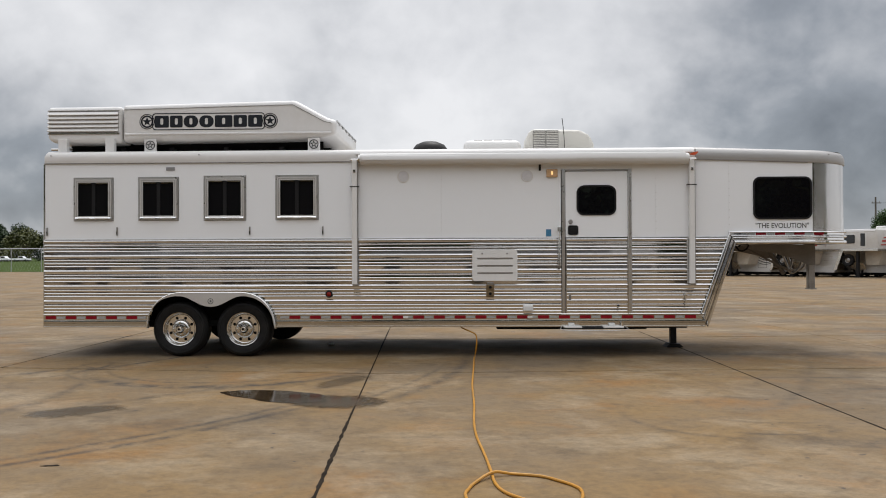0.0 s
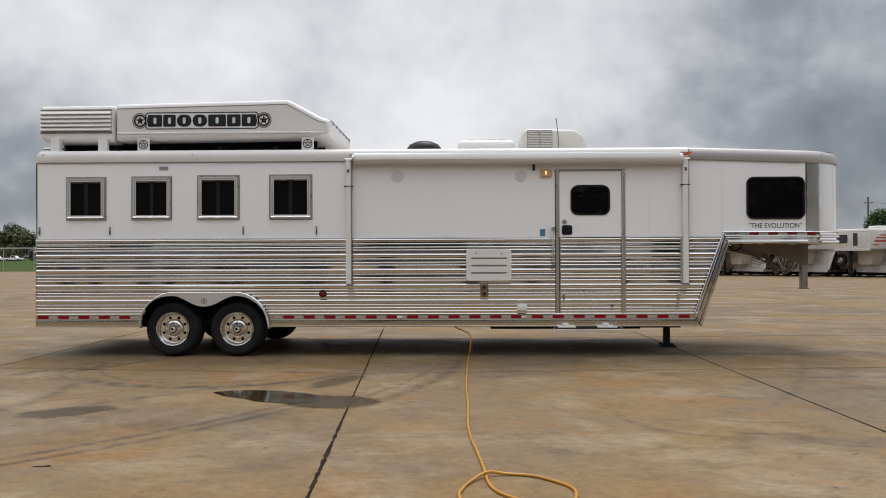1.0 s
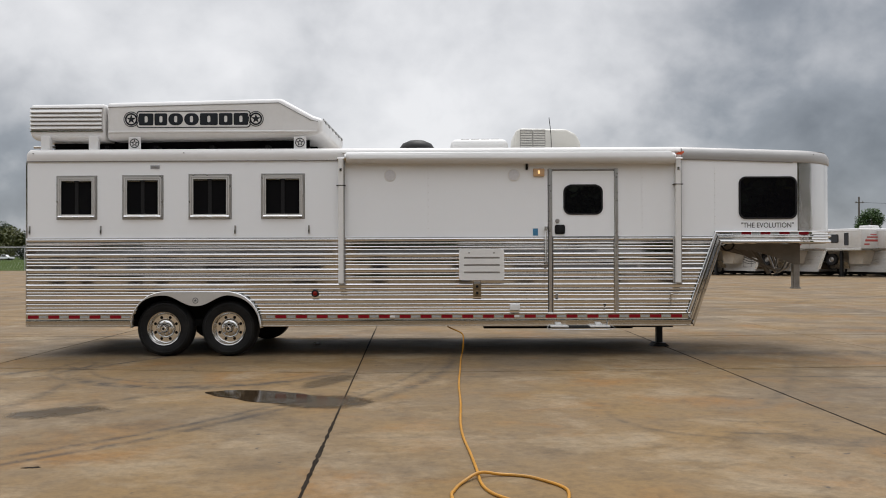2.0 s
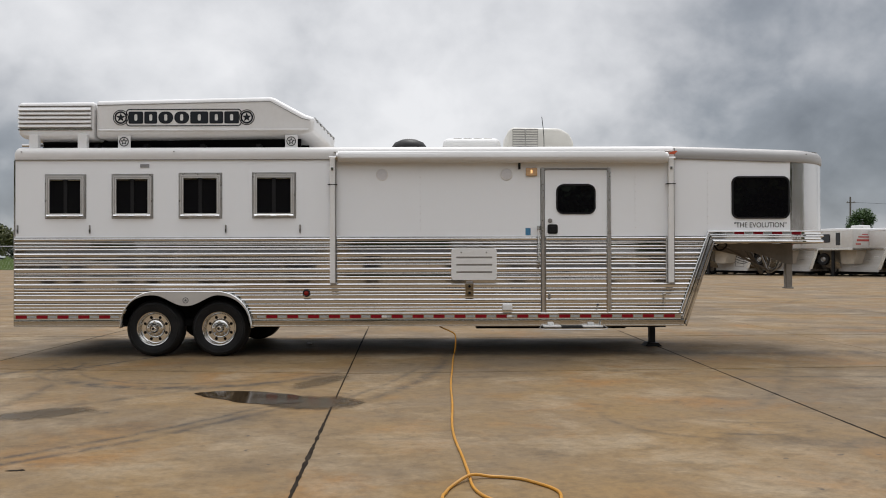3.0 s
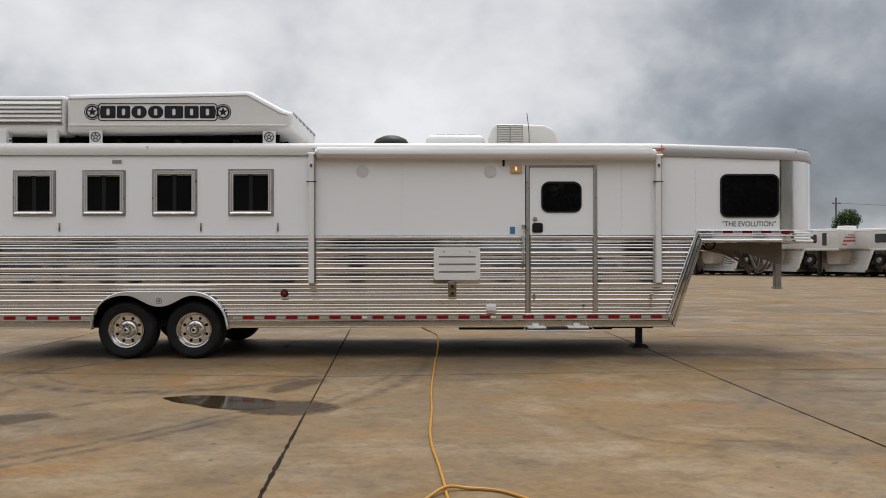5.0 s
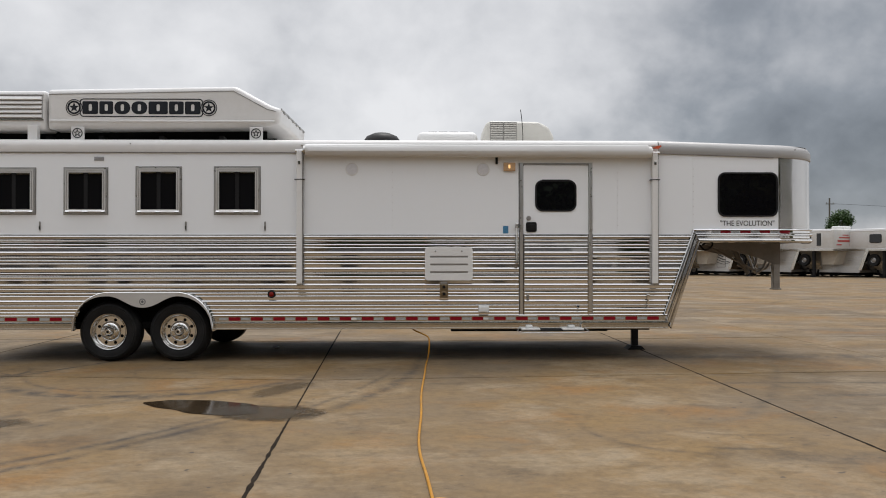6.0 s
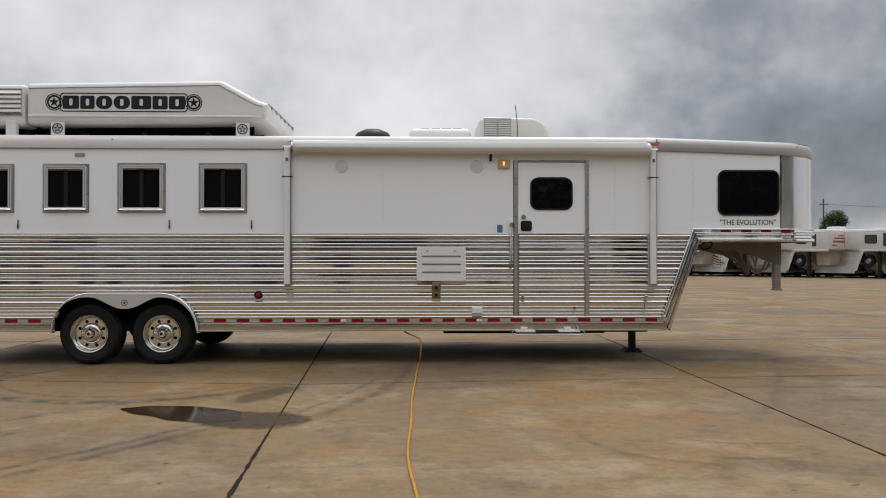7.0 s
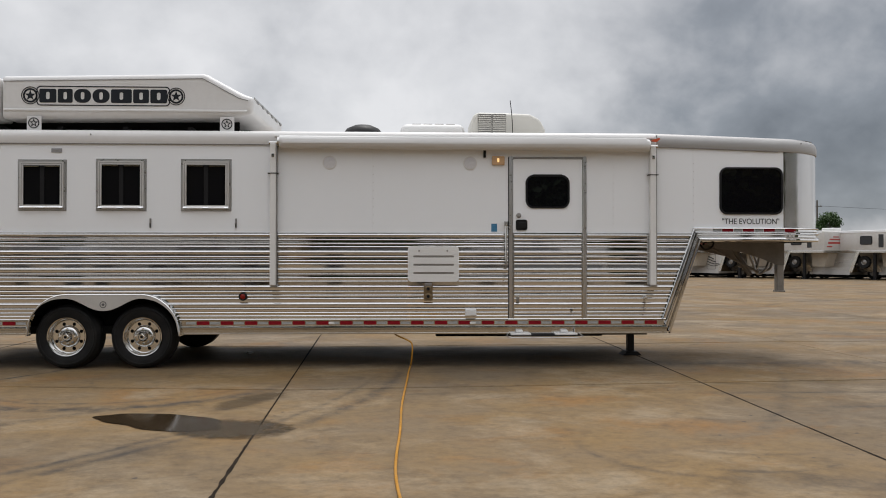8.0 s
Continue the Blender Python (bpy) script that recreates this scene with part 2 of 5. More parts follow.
def concrete():
    """Old yard concrete: tan and grey clouds, rust-coloured stains, brushed streaks, skid marks that bend, small cracks."""
    m = bpy.data.materials.new("stained_concrete")
    m.use_nodes = True
    nt = m.node_tree
    b = nt.nodes["Principled BSDF"]
    N, L = nt.nodes.new, nt.links.new
    geo = N("ShaderNodeNewGeometry")
    place = geo.outputs["Position"]

    def noisy(s, detail=5.0, rough=0.55, stretch=(1, 1, 1), twist=0.0, turn=0.0):
        mp, n = N("ShaderNodeMapping"), N("ShaderNodeTexNoise")
        L(place, mp.inputs[0])
        mp.inputs["Scale"].default_value = stretch
        mp.inputs["Rotation"].default_value = (0, 0, turn)
        L(mp.outputs[0], n.inputs["Vector"])
        n.inputs["Scale"].default_value, n.inputs["Detail"].default_value = s, detail
        n.inputs["Roughness"].default_value, n.inputs["Distortion"].default_value = rough, twist
        return n.outputs["Fac"]

    def span(v, lo, hi, a=0.0, z=1.0):
        r = N("ShaderNodeMapRange")
        L(v, r.inputs["Value"])
        for k, w in (("From Min", lo), ("From Max", hi), ("To Min", a), ("To Max", z)):
            r.inputs[k].default_value = w
        return r.outputs[0]

    def num(op, a, c):
        n = N("ShaderNodeMath")
        n.operation = op
        for i, v in enumerate((a, c)):
            if isinstance(v, (int, float)):
                n.inputs[i].default_value = v
            else:
                L(v, n.inputs[i])
        return n.outputs[0]

    def mixed(fac, a, c, kind="MIX"):
        x = N("ShaderNodeMix")
        x.data_type, x.blend_type = "RGBA", kind
        for i, v in ((0, fac), (6, a), (7, c)):
            if isinstance(v, (int, float)):
                x.inputs[i].default_value = v
            elif isinstance(v, tuple):
                x.inputs[i].default_value = (*v, 1)
            else:
                L(v, x.inputs[i])
        return x.outputs[2]

    grey_, tan, rust, pale, dark = (0.176, 0.131, 0.084), (0.222, 0.142, 0.062), (0.252, 0.122, 0.032), (0.320, 0.252, 0.168), (0.044, 0.033, 0.025)
    col = mixed(span(noisy(0.35, 7, 0.62, (1, 1.15, 1)), 0.40, 0.60), grey_, tan)
    col = mixed(span(noisy(0.8, 8, 0.66, (0.85, 1.2, 1), 0.5, 0.4), 0.54, 0.68, 0, 0.7), col, rust)
    col = mixed(span(noisy(0.75, 9, 0.70, (0.9, 1.2, 1), 0.3, 1.1), 0.50, 0.66, 0, 0.75), col, pale)
    col = mixed(span(noisy(0.6, 9, 0.70, (1, 1.1, 1), 0.5, 2.0), 0.54, 0.67, 0, 0.5), col, dark)
    col = mixed(span(noisy(2.6, 9, 0.74, (0.7, 1.3, 1), 0.3, 0.6), 0.53, 0.66, 0, 0.42), col, dark)
    col = mixed(span(noisy(10, 8, 0.74, (0.8, 1.2, 1), 0.0, 0.9), 0.46, 0.7, 0, 0.42), col, dark)
    col = mixed(span(noisy(26, 6, 0.7), 0.3, 0.7, 0, 0.26), col, dark)
    col = mixed(span(noisy(140, 3, 0.6), 0.35, 0.65, 0, 0.12), col, pale)
    spots = span(noisy(7.5, 2, 0.4), 0.735, 0.765, 0, 0.75)
    col = mixed(spots, col, (0.06, 0.05, 0.045))
    # skid marks: arcs of worn rubber, and one broad, nearly straight dark band by the neck (centre x, y, radius, half
    # width, strength; the arc's middle x, y and reach)
    sep = N("ShaderNodeSeparateXYZ")
    L(place, sep.inputs[0])
    wob = num("MULTIPLY", num("SUBTRACT", noisy(0.9, 3), 0.5), 0.12)
    worn = span(noisy(4.5, 8, 0.72, (1, 1, 1), 0.4), 0.38, 0.58, 0.10, 1.55)

    def away(cx, cy):
        dx, dy = num("SUBTRACT", sep.outputs[0], cx), num("SUBTRACT", sep.outputs[1], cy)
        return num("SQRT", num("ADD", num("MULTIPLY", dx, dx), num("MULTIPLY", dy, dy)), 0.0)

    marks = None
    for cx, cy, r, half, much, mx, my, reach in (
            (2.93, -0.61, 1.84, 0.15, 0.60, 3.1, -2.4, 2.3), (2.93, -0.55, 1.62, 0.06, 0.40, 2.9, -2.1, 2.0), (2.2, -0.9, 1.25, 0.07, 0.40, 1.3, -1.5, 1.2),
            (-1.72, 0.21, 7.62, 0.12, 0.45, 5.6, -1.6, 2.4), (-1.72, 0.21, 7.36, 0.06, 0.35, 5.3, -2.2, 1.9), (-2.49, 0.45, 7.93, 0.07, 0.55, 3.5, -4.6, 2.1),
            (-2.49, 0.45, 7.75, 0.07, 0.55, 3.5, -4.4, 2.0), (32.39, -15.47, 34.21, 0.06, 0.65, 1.5, -0.7, 1.5), (-2.2, -3.05, 3.95, 0.14, 0.40, 1.7, -3.0, 1.6),
            (29.0, -19.5, 33.6, 0.10, 0.45, 0.6, -2.0, 1.6), (0.55, -0.9, 0.75, 0.06, 0.55, 1.22, -1.05, 0.6), (1.95, -1.3, 0.75, 0.05, 0.55, 1.22, -1.05, 0.6),
            (1.0, -0.1, 1.0, 0.05, 0.50, 1.2, -1.05, 0.6), (1.7, -0.3, 0.9, 0.05, 0.50, 1.2, -1.05, 0.6), (20.0, -20.0, 24.2, 0.10, 0.35, 2.9, -2.8, 1.3),
            (-1.37, 3.66, 12.35, 0.10, 0.24, 9.6, -2.0, 2.4), (8.04, -3.88, 0.80, 0.06, 0.30, 7.6, -4.2, 0.9), (8.3, -3.6, 0.95, 0.05, 0.35, 8.4, -4.3, 0.6),
            (8.5, -3.2, 0.95, 0.05, 0.35, 8.4, -4.1, 0.5), (10.0, 60.3, 60.0, 0.40, 0.40, 10.6, 0.3, 2.6), (11.0, 58.2, 60.0, 0.07, 0.45, 11.2, -1.8, 2.8),
            (10.3, 40.0, 42.5, 0.12, 0.35, 10.4, -2.5, 0.8), (8.8, 30.0, 34.8, 0.20, 0.35, 8.8, -4.8, 0.8), (11.6, -2.4, 0.62, 0.05, 0.40, 11.4, -2.4, 1.0),
            (11.6, -2.4, 0.50, 0.04, 0.40, 11.4, -2.4, 1.0), (11.6, -2.4, 0.38, 0.04, 0.40, 11.4, -2.4, 1.0), (16.5, 4.0, 6.0, 0.12, 0.25, 14.0, 9.0, 4.0), (20.0, 9.0, 5.0, 0.14, 0.3, 18.0, 13.0, 5.0),
            (24.0, 18.0, 14.0, 0.2, 0.35, 14.0, 16.0, 9.0), (-6.0, -14.0, 13.5, 0.11, 0.3, -3.0, -1.0, 5.0), (-7.0, 12.0, 11.6, 0.16, 0.35, -1.0, 2.5, 4.0), (5.0, -14.0, 4.0, 0.1, 0.3, 5.0, -10.0, 5.0)):
        off = num("ABSOLUTE", num("SUBTRACT", num("ADD", away(cx, cy), wob), r), 0.0)
        one = num("MULTIPLY", num("MULTIPLY", span(off, half * 0.1, half, much, 0.0), worn), span(away(mx, my), reach * 0.45, reach, 1.0, 0.0))
        marks = one if marks is None else num("MAXIMUM", marks, one)
    col = mixed(marks, col, (0.045, 0.040, 0.037))
    info, tint = N("ShaderNodeObjectInfo"), N("ShaderNodeCombineColor")
    for i in range(3):
        L(span(info.outputs["Random"], 0.0, 1.0, 0.93, 1.05), tint.inputs[i])
    col = mixed(1.0, col, tint.outputs[0], "MULTIPLY")
    L(col, b.inputs["Base Color"])
    L(span(noisy(1.3, 6), 0.3, 0.7, 0.55, 0.82), b.inputs["Roughness"])
    b.inputs["Specular IOR Level"].default_value = 0.12
    bp = N("ShaderNodeBump")
    bp.inputs["Strength"].default_value, bp.inputs["Distance"].default_value = 0.25, 0.006
    L(noisy(55, 6, 0.65), bp.inputs["Height"])
    L(bp.outputs[0], b.inputs["Normal"])
    return m


concrete_mat = concrete()
grass_mat = surface("mown_grass", (0.046, 0.072, 0.014), 0.95, gloss=0.05, vary=0.35, scale=0.15, fine=3.0, dirt=(0.07, 0.075, 0.02), dirt_much=0.4, dirt_scale=0.08)


def wet(name, colour, rough):
    m = bpy.data.materials.new(name)
    m.use_nodes = True
    nt = m.node_tree
    b = nt.nodes["Principled BSDF"]
    tc, n, r = nt.nodes.new("ShaderNodeTexCoord"), nt.nodes.new("ShaderNodeTexNoise"), nt.nodes.new("ShaderNodeMapRange")
    nt.links.new(tc.outputs["Object"], n.inputs["Vector"])
    n.inputs["Scale"].default_value, n.inputs["Detail"].default_value = 3.0, 6.0
    mixed = nt.nodes.new("ShaderNodeMix")
    mixed.data_type = "RGBA"
    nt.links.new(n.outputs["Fac"], mixed.inputs[0])
    mixed.inputs[6].default_value, mixed.inputs[7].default_value = (*[c * 0.75 for c in colour], 1), (*[c * 1.3 for c in colour], 1)
    nt.links.new(mixed.outputs[2], b.inputs["Base Color"])
    nt.links.new(n.outputs["Fac"], r.inputs["Value"])
    r.inputs["To Min"].default_value, r.inputs["To Max"].default_value = rough * 0.6, rough * 1.4
    nt.links.new(r.outputs[0], b.inputs["Roughness"])
    b.inputs["IOR"].default_value = 1.33
    return m


water_mat = wet("standing_water", (0.030, 0.020, 0.011), 0.07)


def damp(long, wide, turn, much, gloss=0.34):
    """Concrete darkened by water, its rim dried to an uneven, fading edge."""
    m = wet("damp_concrete", (0.060, 0.042, 0.024), gloss)
    nt = m.node_tree
    b = nt.nodes["Principled BSDF"]
    N, L = nt.nodes.new, nt.links.new
    tc, mp, ln, n, add, r = N("ShaderNodeTexCoord"), N("ShaderNodeMapping"), N("ShaderNodeVectorMath"), N("ShaderNodeTexNoise"), N("ShaderNodeMath"), N("ShaderNodeMapRange")
    mp.vector_type = "TEXTURE"
    mp.inputs["Rotation"].default_value, mp.inputs["Scale"].default_value = (0, 0, turn), (long, wide, 1)
    L(tc.outputs["Object"], mp.inputs[0])
    ln.operation = "LENGTH"
    L(mp.outputs[0], ln.inputs[0])
    L(tc.outputs["Object"], n.inputs["Vector"])
    n.inputs["Scale"].default_value, n.inputs["Detail"].default_value, n.inputs["Roughness"].default_value = 5.0, 7.0, 0.65
    add.operation = "MULTIPLY_ADD"
    L(n.outputs["Fac"], add.inputs[0])
    add.inputs[1].default_value = 1.1
    L(ln.outputs["Value"], add.inputs[2])
    L(add.outputs[0], r.inputs["Value"])
    for k, v in (("From Min", 1.10), ("From Max", 1.42), ("To Min", much), ("To Max", 0.0)):
        r.inputs[k].default_value = v
    L(r.outputs[0], b.inputs["Alpha"])
    return m



# ---- mesh helpers ----
PLACED = {}


def thing(name, x, y, z, label, category, group="", rz=0.0):
    ob = new(name)
    ob.matrix_basis = pose(x, y, z, 0, 0, rz)
    PLACED[ob] = ob.matrix_basis.copy()
    return tagged(ob, label, category, group)


def part(name, bm, material, parent=None, label="", at=None, smooth=False):
    """One mesh object at the world pose at, under a thing or a part. bm: a bmesh, or a mesh that is shared."""
    if isinstance(bm, bmesh.types.BMesh):
        bmesh.ops.recalc_face_normals(bm, faces=bm.faces)
        me = bpy.data.meshes.new(name)
        bm.to_mesh(me)
        bm.free()
        me.materials.append(material)
        if smooth:
            me.shade_smooth()
            me.set_sharp_from_angle(angle=radians(38))
    else:
        me = bm
    ob = new(name, me)
    ob.matrix_basis = at or Matrix.Identity(4)
    PLACED[ob] = ob.matrix_basis.copy()
    if parent:
        ob.parent = parent
        ob.matrix_parent_inverse = PLACED[parent].inverted()
    return tagged(ob, label)


def block(x0, x1, y0, y1, z0, z1, bevel=0.0, seg=2, bm=None):
    bm = bm or bmesh.new()
    r = bmesh.ops.create_cube(bm, size=1.0, matrix=Matrix.Translation(((x0 + x1) / 2, (y0 + y1) / 2, (z0 + z1) / 2)) @ Matrix.Diagonal((x1 - x0, y1 - y0, z1 - z0, 1)))
    if bevel:
        edges = {e for v in r["verts"] for e in v.link_edges}
        bmesh.ops.bevel(bm, geom=list(edges), offset=bevel, segments=seg, affect="EDGES", profile=0.5)
    return bm


def rod(a, b, r, n=12, r2=None, bm=None):
    bm = bm or bmesh.new()
    a, b = Vector(a), Vector(b)
    d = b - a
    m = Matrix.Translation((a + b) / 2) @ d.to_track_quat("Z", "Y").to_matrix().to_4x4()
    bmesh.ops.create_cone(bm, cap_ends=True, segments=n, radius1=r, radius2=r if r2 is None else r2, depth=d.length, matrix=m)
    return bm


def swept(profile, x0, x1, bm=None, closed=False):
    """A profile of (y, z) drawn along x. x0 and x1: numbers, or functions of (y, z)."""
    bm = bm or bmesh.new()
    ends = [[bm.verts.new((f(y, z) if callable(f) else f, y, z)) for y, z in profile] for f in (x0, x1)]
    n = len(profile)
    for i in range(n if closed else n - 1):
        j = (i + 1) % n
        bm.faces.new((ends[0][i], ends[0][j], ends[1][j], ends[1][i]))
    if closed:
        for e in ends:
            bm.faces.new(e)
    return bm


def round_rect(x0, x1, z0, z1, r, n=5):
    pts = []
    for cx, cz, a0 in ((x1 - r, z1 - r, 0), (x0 + r, z1 - r, 90), (x0 + r, z0 + r, 180), (x1 - r, z0 + r, 270)):
        for i in range(n + 1):
            a = radians(a0 + 90 * i / n)
            pts.append((cx + r * math.cos(a), cz + r * math.sin(a)))
    return pts


def ring(cx, cz, r, n=24, a0=0.0):
    return [(cx + r * math.cos(a0 + math.tau * i / n), cz + r * math.sin(a0 + math.tau * i / n)) for i in range(n)]


def plate(loops, y0, y1, bm=None):
    """A plate in x and z from y0 to y1: the first loop is its outline, the others are holes through it."""
    bm = bm or bmesh.new()
    fronts, backs = [], []
    for y, keep in ((y0, fronts), (y1, backs)):
        edges = []
        for loop in loops:
            vs = [bm.verts.new((x, y, z)) for x, z in loop]
            edges += [bm.edges.new((vs[i], vs[(i + 1) % len(vs)])) for i in range(len(vs))]
            keep.append(vs)
        bmesh.ops.triangle_fill(bm, use_beauty=True, use_dissolve=False, edges=edges)
    for f, b in zip(fronts, backs):
        for i in range(len(f)):
            j = (i + 1) % len(f)
            bm.faces.new((f[i], f[j], b[j], b[i]))
    return bm


def lathe(profile, n=40, bm=None):
    """A profile of (radius, y) turned about the y axis."""
    bm = bm or bmesh.new()
    rows = []
    for i in range(n):
        a = math.tau * i / n
        rows.append([bm.verts.new((r * math.cos(a), y, r * math.sin(a))) for r, y in profile])
    for i in range(n):
        p, q = rows[i], rows[(i + 1) % n]
        for k in range(len(profile) - 1):
            bm.faces.new((p[k], p[k + 1], q[k + 1], q[k]))
    bmesh.ops.remove_doubles(bm, verts=bm.verts, dist=1e-5)
    return bm


def tube(points, r, n=8, bm=None):
    """A round tube along points that a smooth curve runs through."""
    pts = [Vector(p) for p in points]
    fine = []
    for i in range(len(pts) - 1):
        p0, p1, p2, p3 = pts[max(i - 1, 0)], pts[i], pts[i + 1], pts[min(i + 2, len(pts) - 1)]
        for k in range(8):
            t = k / 8
            fine.append(0.5 * ((2 * p1) + (p2 - p0) * t + (2 * p0 - 5 * p1 + 4 * p2 - p3) * t * t + (3 * p1 - p0 - 3 * p2 + p3) * t ** 3))
    fine.append(pts[-1])
    bm = bm or bmesh.new()
    rows = []
    for i, p in enumerate(fine):
        d = (fine[min(i + 1, len(fine) - 1)] - fine[max(i - 1, 0)]).normalized()
        side = d.cross(Vector((0, 0, 1)))
        side = side.normalized() if side.length > 1e-4 else Vector((1, 0, 0))
        over = side.cross(d)
        rows.append([bm.verts.new(p + r * (math.cos(math.tau * k / n) * side + math.sin(math.tau * k / n) * over)) for k in range(n)])
    for a, b in zip(rows, rows[1:]):
        for k in range(n):
            bm.faces.new((a[k], a[(k + 1) % n], b[(k + 1) % n], b[k]))
    bm.faces.new(rows[0]), bm.faces.new(rows[-1])
    return bm


def structure(ob, label, category):
    return tagged(ob, label, category, kind="structure")


# ---- the ground ----
bm = bmesh.new()
bmesh.ops.create_grid(bm, x_segments=2, y_segments=2, size=2500)
ground = part("ground", bm, grass_mat, at=pose(0, 0, -0.05))
structure(ground, "flat green grass field reaching the horizon", "grass")
bm = block(-95, 150, -70, 62, -0.045, -0.014)
pavement = part("pavement", bm, joint_dirt)
structure(pavement, "wide stained tan concrete yard with dark joints", "concrete")

# joints of the yard: each long joint has its own place and lean; the cross joints bend a little where they meet it
ROWS = [-66, -57, -48, -39, -30, -21, -10.5, -1.48, 2.2, 6.5, 10.9, 15.3, 19.7, 24.1, 28.5, 32.9, 37.3, 41.7, 46.1, 50.8, 55.6, 60.4]
COLUMNS = [(-4.45 * k, -0.03) for k in range(20, 0, -1)] + [(0.0, -0.012), (4.64, -0.055), (9.08, -0.022), (12.05, -0.055)] + [(12.05 + 4.4 * k, -0.05) for k in range(1, 31)]
BENDS = ((-90.0, 0.0), (0.0, 0.46), (4.64, 0.0), (9.08, 0.33), (12.05, 0.53), (145.0, 1.5))


def corner(column, y):
    """Where a cross joint at y meets a long joint."""
    x, lean = column
    for (a, u), (b, v) in zip(BENDS, BENDS[1:]):
        if a <= x <= b:
            y += u + (v - u) * (x - a) / (b - a)
            break
    return x + lean * y, y


# ---- the horse trailer ----
trailer = thing("horse_trailer", 5.5, 1.22, 0.0, "long white and polished aluminium gooseneck horse trailer parked on concrete", "trailer")
WIDE = 2.44
TOP, TRIM, FOOT = 2.69, 1.625, 0.585
FEN_L, FEN_R, FEN_Z0, FEN_Z1, FEN_A = 1.473, 3.243, 0.408, 0.886, 0.46


def fender_in(z):
    """How far the fender's outline has come in from its ends at a height."""
    u = min(max((z - FEN_Z0) / (FEN_Z1 - FEN_Z0), 0), 1)
    return FEN_A * (1 - math.sqrt(max(1 - u * u, 0)))


def leg_x(z):
    """The rear edge of the sloping front leg at a height."""
    return 9.06 + (z - 0.61) * 0.378 / 1.085


# core of the body: dark underside, inner walls, so that nothing shows through
part("underbody", block(0.02, 9.12, 0.14, WIDE - 0.14, 0.415, 0.50), under_black, trailer, "black underside of the floor")
# black blocks added beneath the floor, mostly out of sight, to deepen the shadow
part("holding_tank", block(6.3, 8.4, 0.32, 1.0, 0.348, 0.42, 0.01), under_black, trailer, "black block added under the floor to deepen the shade")
part("frame_rail", block(0.1, 9.0, 1.05, 1.55, 0.318, 0.42, 0.01), under_black, trailer)
part("frame_rail", block(0.1, 9.0, 1.58, 1.98, 0.272, 0.42, 0.01), under_black, trailer)
part("frame_rail", block(0.1, 9.0, 2.0, 2.32, 0.232, 0.42, 0.01), under_black, trailer)
part("holding_tank", block(3.5, 6.2, 0.40, 1.0, 0.384, 0.42, 0.01), under_black, trailer, "black block added under the floor to deepen the shade")
part("inner_body", block(0.05, 9.0, 0.10, WIDE - 0.04, 1.0, 2.66), under_black, trailer)
part("far_wall", block(0.0, 9.1, WIDE - 0.04, WIDE, 0.42, 2.69), white_paint, trailer)
part("tail_wall", block(0.0, 0.04, 0.03, WIDE - 0.04, 0.42, 2.69), white_paint, trailer)

# white upper wall in five sheets, with openings for the windows
STALL = [(0.42, 0.972, 1.893, 2.487), (1.331, 1.887, 1.894, 2.491), (2.246, 2.828, 1.892, 2.504), (3.247, 3.835, 1.893, 2.506)]
DOOR_L, DOOR_R, DOOR_T = 7.23, 8.075, 2.53
FRONT_WIN = (9.769, 10.557, 1.865, 2.444)
sheets = [(0.0, 4.30, TRIM), (4.30, 5.53, TRIM), (5.53, 7.17, TRIM), (8.13, 8.454, TRIM), (8.454, 9.442, TRIM), (9.442, 10.58, 1.69)]
for k, (a, b, low) in enumerate(sheets):
    holes = []
    if k == 0:
        holes = [[(x0 + 0.03, z0 + 0.03), (x1 - 0.03, z0 + 0.03), (x1 - 0.03, z1 - 0.03), (x0 + 0.03, z1 - 0.03)] for x0, x1, z0, z1 in STALL]
    if k == 5:
        x0, x1, z0, z1 = FRONT_WIN
        holes = [round_rect(x0 + 0.02, x1 - 0.02, z0 + 0.02, z1 - 0.02, 0.07)]
    bm = plate([[(a + 0.0006, low), (b - 0.0006, low), (b - 0.0006, TOP), (a + 0.0006, TOP)], *holes], 0.0, 0.035)
    part("side_sheet", bm, white_paint, trailer, "glossy white wall sheet")
part("side_sheet", block(7.17, 8.13, 0.0, 0.035, DOOR_T + 0.03, TOP), white_paint, trailer)
part("loft_core", block(9.2, 10.55, 0.10, WIDE - 0.04, 1.72, 2.66), under_black, trailer)

# rows of small rivets along the seams
rivet = None
for rx, z0, z1 in ((5.535, 1.75, 2.5), (8.46, 1.75, 2.5), (9.447, 1.8, 2.55)):
    for i in range(int((z1 - z0) / 0.098) + 1):
        at = pose(rx, 0.0, z0 + i * 0.098)
        if not rivet:
            bm = bmesh.new()
            bmesh.ops.create_icosphere(bm, subdivisions=1, radius=0.006)
            rivet = part("rivet", bm, window_metal, trailer, "", at).data
        else:
            part("rivet", rivet, window_metal, trailer, "", at)

NOSE = 0.56
# polished front corners and nose, with a strip of trim where they meet the wall
bm = bmesh.new()
cols = []
for i in range(13):
    a = radians(90 * i / 12)
    x, y = 10.58 + NOSE * math.sin(a), 0.4 - 0.4 * math.cos(a)
    cols.append([bm.verts.new((x, y, z)) for z in (1.69, 2.0, 2.3, 2.63)])
for p, q in zip(cols, cols[1:]):
    for k in range(3):
        bm.faces.new((p[k], q[k], q[k + 1], p[k + 1]))
part("corner_panel", bm, mirror_metal, trailer, "mirror-polished rounded front corner", smooth=True)
part("nose_panel", block(11.11, 11.14, 0.402, WIDE - 0.402, 1.69, 2.63), mirror_metal, trailer)
part("corner_strip", block(10.566, 10.596, -0.006, 0.004, 1.69, 2.632, 0.002), rail_metal, trailer)

